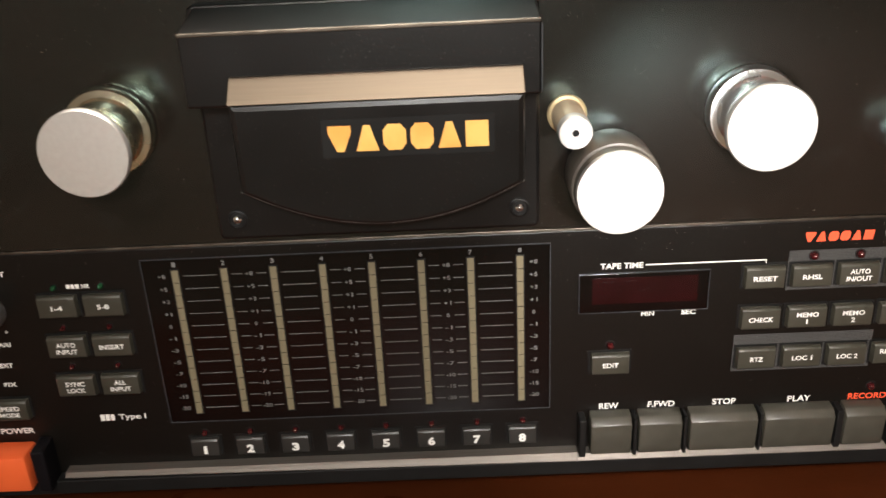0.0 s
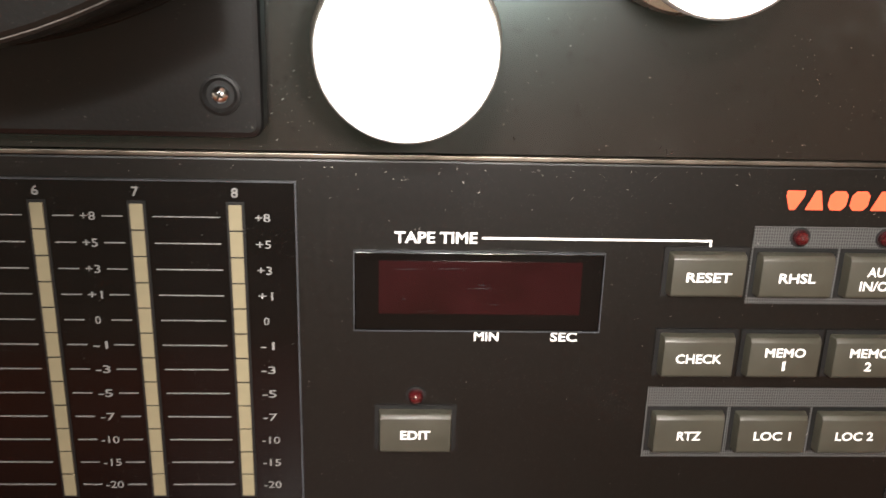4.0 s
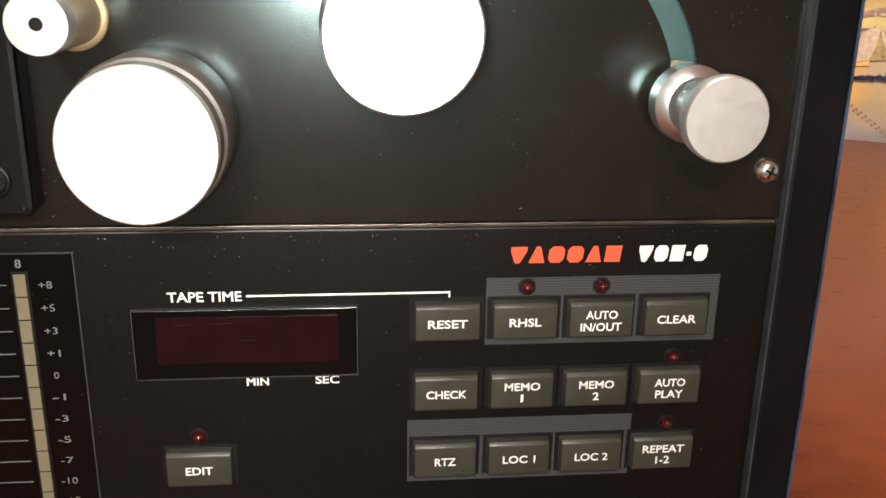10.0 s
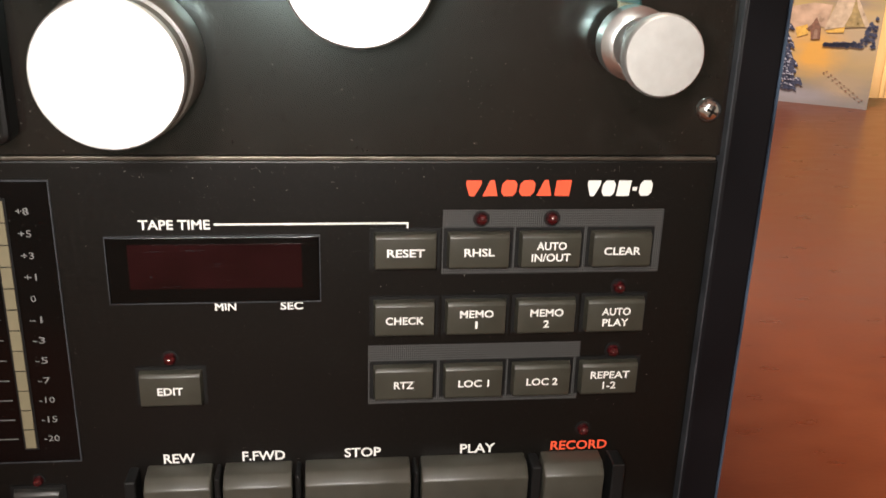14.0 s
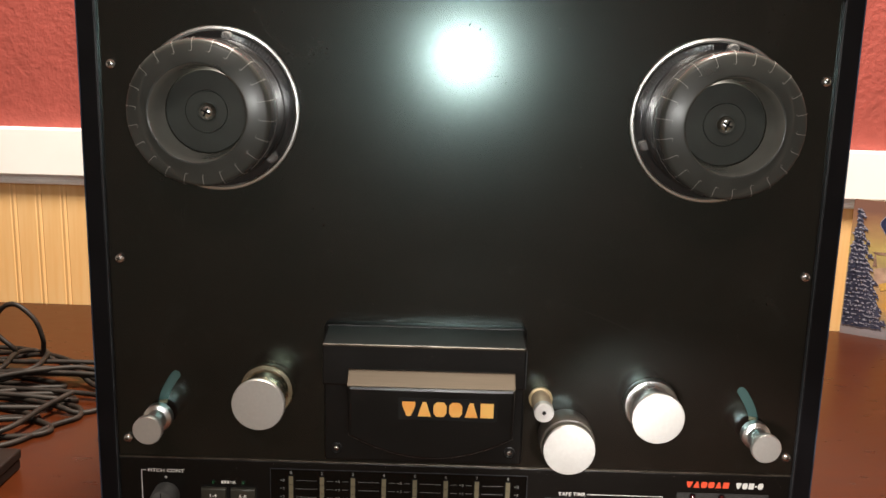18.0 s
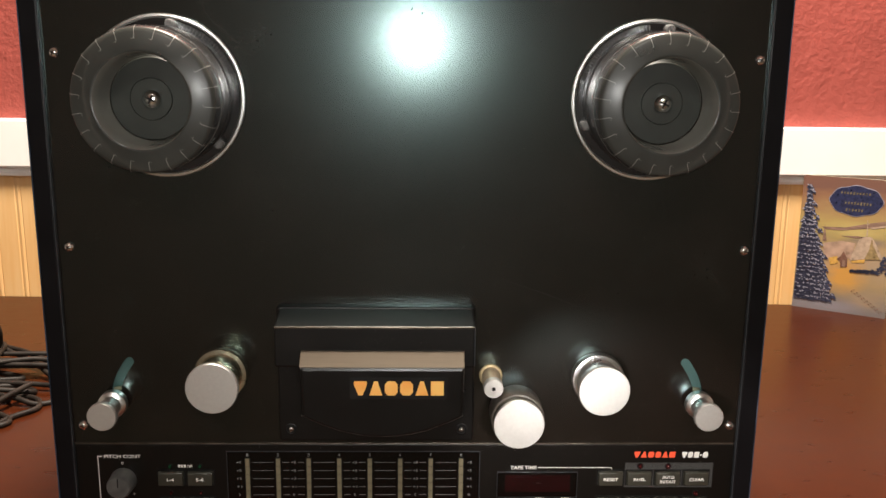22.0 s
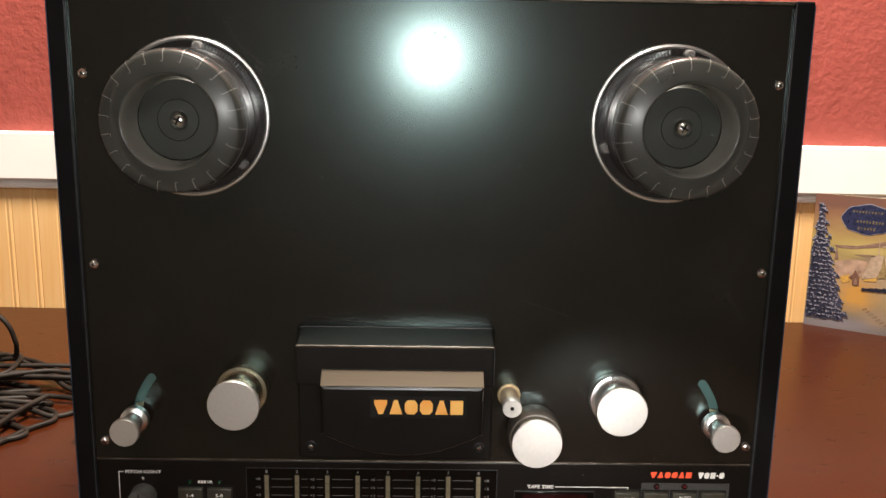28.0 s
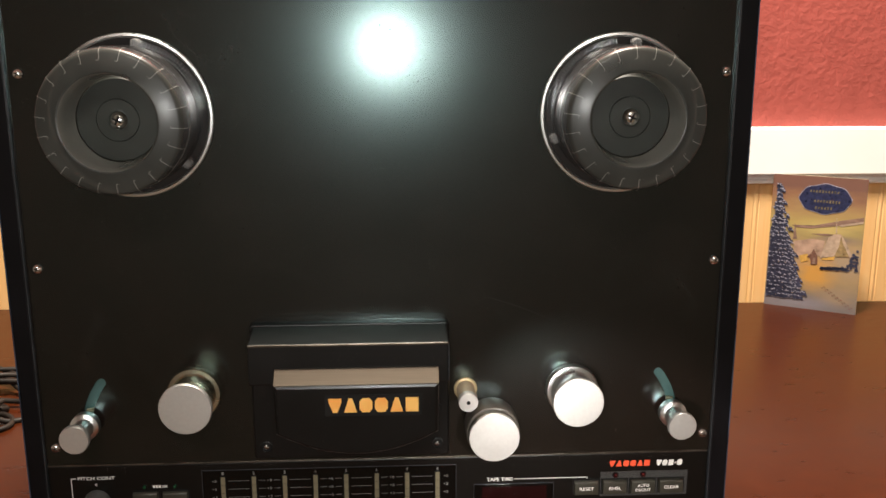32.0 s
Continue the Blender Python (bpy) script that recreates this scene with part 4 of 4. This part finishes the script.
# lint and dust on the plates, thickest below the seam
rnd = random.Random(23)
bm = bmesh.new()
for k in range(1500):
    on_deck = k % 5 < 2
    x = -0.19 + 0.38 * rnd.random()
    z = SEAM + 0.002 + 0.262 * rnd.random() ** 1.6 if on_deck else SEAM - 0.002 - 0.09 * rnd.random() ** 2.6
    long, wide, a = 0.00005 + 0.00035 * rnd.random() ** 5, 0.00003 + 0.00003 * rnd.random(), math.pi * rnd.random()
    c, d = math.cos(a), math.sin(a)
    y = -0.00012 if on_deck else -0.00145
    bm.faces.new([bm.verts.new((x + c * u - d * v, y, z + d * u + c * v)) for u, v in ((-long, 0), (0, -wide), (long, 0), (0, wide))])
    if on_deck:
        for v in list(bm.verts)[-4:]:
            v.co.y -= 0.0012
tagged(part("dust", bm, M_FLECK, deck, "pale specks of dust and lint"), kind="stuff")
# the prints and keys stand on a plate that is flush with the deck plate
for o in deck.children:
    if o not in before_controls:
        o.location.y += 0.0012

# ---- greeting card ----
card = tagged(thing("greeting_card", (0.5655, 0.6610, 0.0)), "glossy winter cottage greeting card standing on the desk against the rail", "card")
card.rotation_euler = (0, 0, radians(-31.5))
CW, CH = 0.0582, 0.181


def printed(name, stops, rough=0.28, scale=28.0, wobble=0.25, stretch=(1, 1, 3), patches=()):
    """Ink whose colour runs up the card and is broken by brush strokes."""
    m = bpy.data.materials.new(name)
    m.use_nodes = True
    n, l = m.node_tree.nodes, m.node_tree.links
    b = n["Principled BSDF"]
    b.inputs["Roughness"].default_value = rough
    co = n.new("ShaderNodeTexCoord")
    mp = n.new("ShaderNodeMapping")
    mp.inputs["Scale"].default_value = stretch
    l.new(co.outputs["Object"], mp.inputs["Vector"])
    no = n.new("ShaderNodeTexNoise")
    no.inputs["Scale"].default_value, no.inputs["Detail"].default_value = scale, 5
    l.new(mp.outputs["Vector"], no.inputs["Vector"])
    sep = n.new("ShaderNodeSeparateXYZ")
    l.new(co.outputs["Object"], sep.inputs["Vector"])
    up = n.new("ShaderNodeMath")
    up.operation = "DIVIDE"
    up.inputs[1].default_value = CH
    l.new(sep.outputs["Z"], up.inputs[0])
    off = n.new("ShaderNodeMath")
    off.operation = "MULTIPLY_ADD"
    off.inputs[1].default_value = wobble
    l.new(no.outputs["Fac"], off.inputs[0])
    l.new(up.outputs[0], off.inputs[2])
    cr = n.new("ShaderNodeValToRGB")
    el = cr.color_ramp.elements
    while len(el) < len(stops):
        el.new(0.5)
    for e, (p, c) in zip(el, stops):
        e.position, e.color = min(1, p), (*c, 1)
    l.new(off.outputs[0], cr.inputs["Fac"])
    colour = cr.outputs["Color"]
    for px, pz, wx, wz, ink_colour, share in patches:
        spot = n.new("ShaderNodeMapping")
        spot.inputs["Location"].default_value = (-px / wx, 0, -pz / wz)
        spot.inputs["Scale"].default_value = (1 / wx, 0, 1 / wz)
        l.new(co.outputs["Object"], spot.inputs["Vector"])
        ball = n.new("ShaderNodeTexGradient")
        ball.gradient_type = "SPHERICAL"
        l.new(spot.outputs["Vector"], ball.inputs["Vector"])
        rough_edge = n.new("ShaderNodeMath")
        rough_edge.operation, rough_edge.use_clamp = "MULTIPLY", True
        l.new(ball.outputs["Fac"], rough_edge.inputs[0])
        grainy = n.new("ShaderNodeMapRange")
        for key_name, value in (("From Min", 0.3), ("From Max", 0.7), ("To Min", share * 0.5), ("To Max", share * 1.5)):
            grainy.inputs[key_name].default_value = value
        l.new(no.outputs["Fac"], grainy.inputs["Value"])
        l.new(grainy.outputs["Result"], rough_edge.inputs[1])
        blend = n.new("ShaderNodeMix")
        blend.data_type = "RGBA"
        blend.inputs["B"].default_value = (*ink_colour, 1)
        l.new(rough_edge.outputs[0], blend.inputs["Factor"])
        l.new(colour, blend.inputs["A"])
        colour = blend.outputs["Result"]
    l.new(colour, b.inputs["Base Color"])
    return m


M_SKY = printed("printed_winter_dusk", [(0.12, (0.156, 0.136, 0.132)), (0.22, (0.213, 0.164, 0.108)), (0.32, (0.295, 0.208, 0.112)), (0.46, (0.303, 0.224, 0.152)), (0.58, (0.328, 0.232, 0.120)), (0.66, (0.279, 0.216, 0.088)),
                                        (0.74, (0.353, 0.264, 0.096)), (0.84, (0.295, 0.188, 0.088)), (0.94, (0.221, 0.116, 0.068)), (1.0, (0.156, 0.080, 0.060))], wobble=0.16,
                patches=((0.004, 0.052, 0.034, 0.030, (0.46, 0.24, 0.06), 1.3), (0.034, 0.020, 0.040, 0.016, (0.26, 0.19, 0.13), 1.2), (-0.02, 0.008, 0.06, 0.014, (0.20, 0.18, 0.20), 1.4),
                         (0.012, 0.112, 0.05, 0.014, (0.42, 0.33, 0.13), 1.1), (0.030, 0.098, 0.04, 0.008, (0.20, 0.15, 0.12), 1.2)))
M_NAVY = mat("printed_navy", (0.020, 0.024, 0.062), 0.3, grain=0.4, scale=260)
M_TREE = mat("printed_spruce_blue", (0.026, 0.028, 0.052), 0.3, second=(0.055, 0.060, 0.10), scale=420)
M_SNOW = mat("printed_snow", (0.27, 0.265, 0.33), 0.3, grain=0.35, scale=500)
M_ROOF = mat("printed_pale_roof", (0.36, 0.27, 0.20), 0.3, grain=0.25, scale=180)
M_BANK = mat("printed_rosy_snow", (0.34, 0.23, 0.17), 0.3, grain=0.3, scale=90)
M_OLIVE = mat("printed_olive_gable", (0.24, 0.17, 0.08), 0.3, grain=0.4, scale=200)
M_GLOWPRINT = mat("printed_yellow_window", (0.48, 0.28, 0.07), 0.3, grain=0.2, scale=300)
M_RIDGE = mat("printed_mauve_ridge", (0.20, 0.125, 0.095), 0.3, grain=0.4, scale=70, stretch=(1, 1, 4))
M_SCRIPT = mat("dull_gold_script", (0.13, 0.105, 0.06), 0.3, grain=0.5, scale=400)
M_DOORPRINT = mat("printed_brown_door", (0.14, 0.07, 0.05), 0.3, grain=0.3, scale=300)
part("front_leaf", block(-CW, CW, -0.0005, 0.0, 0.0, CH, 0.0), M_SKY, card, "painted winter dusk print")
back = part("back_leaf", block(-CW, CW, 0.0010, 0.0015, 0.0, CH, 0.0), M_PAPER, card)
part("fold", block(-CW, -CW + 0.0006, -0.0003, 0.0013, 0.0, CH), M_PAPER, card)
rnd = random.Random(5)


def ink(name, polys, material, y, label=""):
    """Flat printed shapes, given as outlines across (0..1) and down (0..1) the card."""
    bm = bmesh.new()
    for poly in polys:
        vs = [bm.verts.new((-CW + 2 * CW * u, y, CH * (1 - v))) for u, v in poly]
        f = bm.faces.new(vs)
        if f.normal.y > 0:
            f.normal_flip()
    return part(name, bm, material, card, label)


def spruce(seed):
    """Drooping boughs in tiers, snow along their upper edges and a few lights."""
    r = random.Random(seed)
    boughs, snow, lights = [], [], []
    tiers = 27
    for k in range(tiers):
        f = (k + 0.5) / tiers
        v = 0.065 + 0.86 * f
        left = max(0.012, 0.070 - 0.16 * f)
        right = 0.095 + 0.345 * f ** 1.05 + (0.028 if k % 3 == 1 else -0.012)
        m = 2 + int(7 * f)
        for j in range(m):
            u = left + (right - left) * (j + 0.5 + 0.5 * (r.random() - 0.5)) / m
            s = 0.018 + 0.026 * r.random() + 0.012 * f
            lean = 0.030 * (j + 0.5 - 0.45 * m) / m
            d = 0.017 + 0.010 * r.random()
            lo = max(0.008, u - s)
            boughs.append([(lo, v + 0.004 + max(0, -lean)), (u - s * 0.4, v - d * 0.6), (u + s * 0.3, v - d * 0.6), (u + s, v + 0.006 + max(0, lean)),
                           (u + s * 0.55, v + d), (u + s * 0.1, v + d * 0.6), (u - s * 0.4, v + d)])
            lit = 0.35 + 0.5 * j / m + 0.25 * (1 - f)
            for q in range(3):
                if r.random() > lit:
                    continue
                c = max(0.02, u + (q - 1) * 0.55 * s + 0.012 * (r.random() - 0.5))
                w, h = 0.007 + 0.011 * r.random(), 0.0022 + 0.0040 * r.random()
                t = v - 0.3 * d + lean * (c - u) / s * 1.2 + 0.010 * (r.random() - 0.5)
                snow.append([(max(0.006, c - w), t + h * 0.6), (c - w * 0.2, t - h), (c + w, t + h * 0.7 + lean * 0.3), (c + w * 0.3, t + h * 1.4)])
            if r.random() < 0.22:
                c, t, q = max(0.02, u + (r.random() - 0.5) * s), v + 0.012 * r.random(), 0.0030 + 0.0025 * r.random()
                lights.append([(c - q, t), (c, t - q * 0.8), (c + q, t), (c, t + q * 0.8)])
    return boughs, snow, lights


ink("printed_hill", [[(0.24, 0.370), (0.49, 0.360), (0.73, 0.315), (0.99, 0.275), (0.99, 0.308), (0.74, 0.350), (0.45, 0.385), (0.29, 0.386)],
                     [(0.45, 0.425), (0.62, 0.415), (0.75, 0.418), (0.60, 0.432)]], M_RIDGE, -0.0008)
ink("printed_cloud", [[(0.747, 0.344), (0.989, 0.305), (0.988, 0.320), (0.759, 0.356)]], M_ROOF, -0.0009)
ink("printed_cypress", [[(0.263, 0.476), (0.270, 0.40), (0.275, 0.35), (0.290, 0.41), (0.308, 0.473)]], M_RIDGE, -0.0009)
ink("printed_snow_bank", [[(0.279, 0.490), (0.463, 0.462), (0.609, 0.469), (0.584, 0.587), (0.478, 0.580), (0.358, 0.618), (0.289, 0.564)]], M_BANK, -0.0009)
ink("printed_roof", [[(0.571, 0.599), (0.600, 0.53), (0.646, 0.437), (0.705, 0.412), (0.773, 0.412), (0.759, 0.503), (0.718, 0.578)],
                     [(0.773, 0.412), (0.812, 0.450), (0.912, 0.566), (0.880, 0.575), (0.796, 0.471)]], M_ROOF, -0.0012)
ink("printed_gable", [[(0.724, 0.581), (0.776, 0.429), (0.879, 0.570)]], M_OLIVE, -0.0011)
ink("printed_wall", [[(0.345, 0.597), (0.436, 0.576), (0.453, 0.626), (0.372, 0.647)], [(0.586, 0.602), (0.728, 0.577), (0.722, 0.607), (0.597, 0.613)]], M_GLOWPRINT, -0.0010)
ink("printed_porch", [[(0.478, 0.654), (0.468, 0.606), (0.430, 0.602), (0.470, 0.575), (0.499, 0.535), (0.545, 0.590), (0.550, 0.648)]], M_DOORPRINT, -0.0012)
ink("printed_door", [[(0.498, 0.652), (0.495, 0.610), (0.508, 0.597), (0.522, 0.605), (0.529, 0.650)]], M_RIDGE, -0.0013)
ink("printed_church_spire", [[(0.714, 0.405), (0.708, 0.290), (0.713, 0.290), (0.729, 0.405)], [(0.694, 0.318), (0.733, 0.316), (0.734, 0.322), (0.695, 0.324)]], M_ROOF, -0.0010)
bush = []
for k in range(150):
    u = 0.585 + 0.39 * rnd.random()
    rise = 0.690 - 0.10 * (u - 0.575) - (0.17 * ((u - 0.86) / 0.11) if u > 0.86 else 0.0)
    v = rise + (0.678 - rise + 0.012) * rnd.random() - 0.012
    q = 0.007 + 0.013 * rnd.random()
    bush.append([(u - q, v + 0.003), (u - q * 0.4, v - q * 0.7), (u + q * 0.5, v - q * 0.6), (min(0.99, u + q), v + 0.002), (u + q * 0.3, v + q * 0.5)])
ink("printed_bushes", bush, M_TREE, -0.0014)
boughs, snow, lights = spruce(3)
ink("printed_spruce", boughs + [[(0.055, 0.30), (0.078, 0.055), (0.13, 0.30), (0.25, 0.58), (0.38, 0.90), (0.22, 0.935), (0.01, 0.91), (0.012, 0.55)]], M_TREE, -0.0016, "snowy blue spruce print")
ink("printed_snow", snow, M_SNOW, -0.0019)
ink("printed_lights", lights, M_ROOF, -0.0021)
prints = []
for k in range(18):
    t = k / 17
    u, v = 0.625 + 0.325 * t + 0.020 * (-1) ** k, 0.815 + 0.145 * t
    prints.append([(u - 0.010, v), (u, v - 0.004), (u + 0.011, v + 0.001), (u, v + 0.004)])
ink("printed_footprints", prints, M_DOORPRINT, -0.0010)


def plaque(g):
    return [(0.571 + (0.272 + g) * (1 + 0.022 * math.cos(8 * a)) * math.cos(a), 0.161 + (0.106 + g * 0.8) * (1 + 0.035 * math.cos(8 * a)) * math.sin(a)) for a in (2 * math.pi * i / 96 for i in range(96))]


ink("plaque_border", [plaque(0.006)], M_SNOW, -0.0010)
ink("plaque", [plaque(0.0)], M_NAVY, -0.0012, "navy plaque with unreadable gold script")
for u0, u1, v in ((0.407, 0.733, 0.108), (0.458, 0.775, 0.180), (0.474, 0.679, 0.229)):
    n_b = int((u1 - u0) / 0.032)
    for k in range(n_b):
        u = u0 + 0.032 * k
        h = 0.006 + 0.005 * rnd.random()
        ink("script_bar", [[(u, v - h), (u + 0.018, v - h - 0.002), (u + 0.014, v + h), (u - 0.002, v + h)]], M_SCRIPT, -0.0014)

# ---- cables, plug and flat case beside the recorder ----


def tube(name, pts, r, material, parent=None, n=10, sub=8):
    """A round cable along a smooth line through pts."""
    P = [Vector(p) for p in pts]
    line = []
    for i in range(len(P) - 1):
        p0, p1, p2, p3 = P[max(i - 1, 0)], P[i], P[i + 1], P[min(i + 2, len(P) - 1)]
        for k in range(sub):
            t = k / sub
            line.append(0.5 * ((2 * p1) + (p2 - p0) * t + (2 * p0 - 5 * p1 + 4 * p2 - p3) * t * t + (3 * p1 - p0 - 3 * p2 + p3) * t ** 3))
    line.append(P[-1])
    bm = bmesh.new()
    rings = []
    side = Vector((0, 0, 1))
    for i, p in enumerate(line):
        d = (line[min(i + 1, len(line) - 1)] - line[max(i - 1, 0)]).normalized()
        side = (side - d * side.dot(d)).normalized() if abs(side.dot(d)) < 0.99 else d.orthogonal().normalized()
        up = d.cross(side)
        rings.append([bm.verts.new(p + r * (math.cos(a) * side + math.sin(a) * up)) for a in (2 * math.pi * j / n for j in range(n))])
    for a, b in zip(rings, rings[1:]):
        for j in range(n):
            bm.faces.new((a[j], a[(j + 1) % n], b[(j + 1) % n], b[j]))
    bm.faces.new(rings[0])
    bm.faces.new(rings[-1])
    bmesh.ops.recalc_face_normals(bm, faces=bm.faces[:])
    return part(name, bm, material, parent, smooth=True)


R = 0.0027

def cable(label, *way):
    """One cable of the tangle, lying along its way."""
    tagged(tube("cable", way, R, M_CABLE), label, "cable", "tangle of cables on the desk")


cable("black cable rising in an upright loop above the tangle", (-0.8, 0.44, R), (-0.62, 0.45, R), (-0.51, 0.47, 0.012), (-0.475, 0.445, 0.024), (-0.493, 0.44, 0.047), (-0.487, 0.44, 0.07), (-0.47, 0.44, 0.078), (-0.45, 0.44, 0.062), (-0.443, 0.442, 0.04), (-0.445, 0.45, 0.02), (-0.42, 0.44, 0.012), (-0.36, 0.41, R), (-0.28, 0.39, R), (-0.1, 0.4, R))
cable("dusty black cable running behind the recorder", (-0.8, 0.4, R), (-0.6, 0.43, 0.006), (-0.51, 0.46, 0.008), (-0.45, 0.465, 0.014), (-0.39, 0.43, 0.012), (-0.34, 0.405, R), (-0.12, 0.37, R))
cable("thick black cable in the tangle on the desk", (-0.78, 0.33, R), (-0.55, 0.36, 0.008), (-0.465, 0.38, 0.014), (-0.43, 0.41, 0.018), (-0.395, 0.412, 0.013), (-0.34, 0.385, R), (-0.12, 0.33, R))
cable("black cable crossing over the tangle", (-0.76, 0.3, R), (-0.52, 0.355, 0.012), (-0.45, 0.385, 0.02), (-0.4, 0.41, 0.02), (-0.375, 0.425, 0.012), (-0.34, 0.44, R))
cable("grey dusty cable ending in a worn tip", (-0.72, 0.22, R), (-0.5, 0.235, R), (-0.433, 0.25, 0.006), (-0.401, 0.272, 0.01), (-0.388, 0.318, 0.013), (-0.375, 0.352, 0.015))
cable("black cable bent back in a flat loop", (-0.74, 0.2, R), (-0.5, 0.222, R), (-0.427, 0.237, R), (-0.391, 0.257, R), (-0.372, 0.298, R), (-0.357, 0.322, R), (-0.373, 0.347, R), (-0.42, 0.349, R), (-0.52, 0.33, R))
cable("black cable lying low in the tangle", (-0.8, 0.31, R), (-0.5, 0.335, R), (-0.447, 0.348, 0.009), (-0.39, 0.336, 0.008), (-0.362, 0.33, R), (-0.345, 0.345, R), (-0.36, 0.37, 0.006), (-0.46, 0.372, 0.01))
cable("black cable curled on the desk", (-0.8, 0.28, R), (-0.48, 0.303, R), (-0.416, 0.315, R), (-0.384, 0.304, R), (-0.37, 0.285, R), (-0.4, 0.27, R), (-0.5, 0.268, R))
cable("short black cable arching across the others", (-0.5, 0.36, 0.01), (-0.47, 0.398, 0.02), (-0.474, 0.44, 0.022), (-0.47, 0.473, 0.016), (-0.45, 0.49, R), (-0.52, 0.52, R), (-0.66, 0.5, R))
cable("black cable arching across the others", (-0.53, 0.37, 0.006), (-0.446, 0.398, 0.018), (-0.437, 0.43, 0.022), (-0.45, 0.46, 0.02), (-0.5, 0.5, R), (-0.62, 0.53, R))

rnd = random.Random(41)
for k in range(9):
    y0, y1 = 0.26 + 0.02 * k + 0.02 * rnd.random(), 0.30 + 0.017 * k + 0.03 * rnd.random()
    lift = 0.006 + 0.010 * rnd.random()
    bend = 0.02 * (rnd.random() - 0.5)
    start = [(-0.80, y0, R), (-0.60, y0 + bend, R + lift * 0.5), (-0.47, (y0 + y1) / 2 - bend, R + lift)]
    if k > 4:
        cable("dusty black cable running straight behind the recorder", *start, (-0.38, y1, R + lift * 0.8), (-0.30, y1 + 0.012, R), (-0.20, y1 + 0.01 + bend, R))
    else:
        turn = -0.37 - 0.04 * rnd.random()
        cable("dusty black cable turning back among the others", *start, (turn - 0.02, y1 - 0.006, R + lift * 0.5), (turn, y1 + 0.008, R), (turn - 0.03, y1 + 0.024, R), (-0.50, y1 + 0.03 + bend, R), (-0.70, y1 + 0.02, R))

plug = tagged(thing("power_plug", (-0.297, 0.285, 0)), "small black power plug lying beside the recorder", "plug")
part("body", block(-0.022, 0.020, -0.014, 0.014, 0.0, 0.022, 0.003), M_BLACK, plug, smooth=True)

case = tagged(thing("flat_case", (-0.47, 0.07, 0)), "flat dark brown case with a pale label lying on the desk", "case")
part("lower_shell", block(-0.11, 0.108, -0.15, 0.143, 0.001, 0.009, 0.001), M_BOX, case)
part("lid", block(-0.111, 0.109, -0.151, 0.144, 0.0095, 0.018, 0.0016), M_BOX, case)
part("label_strip", block(-0.075, 0.040, 0.085, 0.088, 0.0179, 0.0182), M_STRIP, case, "thin pale line")
part("sticker", block(-0.090, 0.002, 0.050, 0.075, 0.0179, 0.0182), M_PAPER, case, "cream paper sticker")
for fx in (-0.09, 0.09):
    for fy in (-0.13, 0.12):
        part("foot", block(fx - 0.006, fx + 0.006, fy - 0.006, fy + 0.006, 0.0, 0.0012), M_BLACK, case)
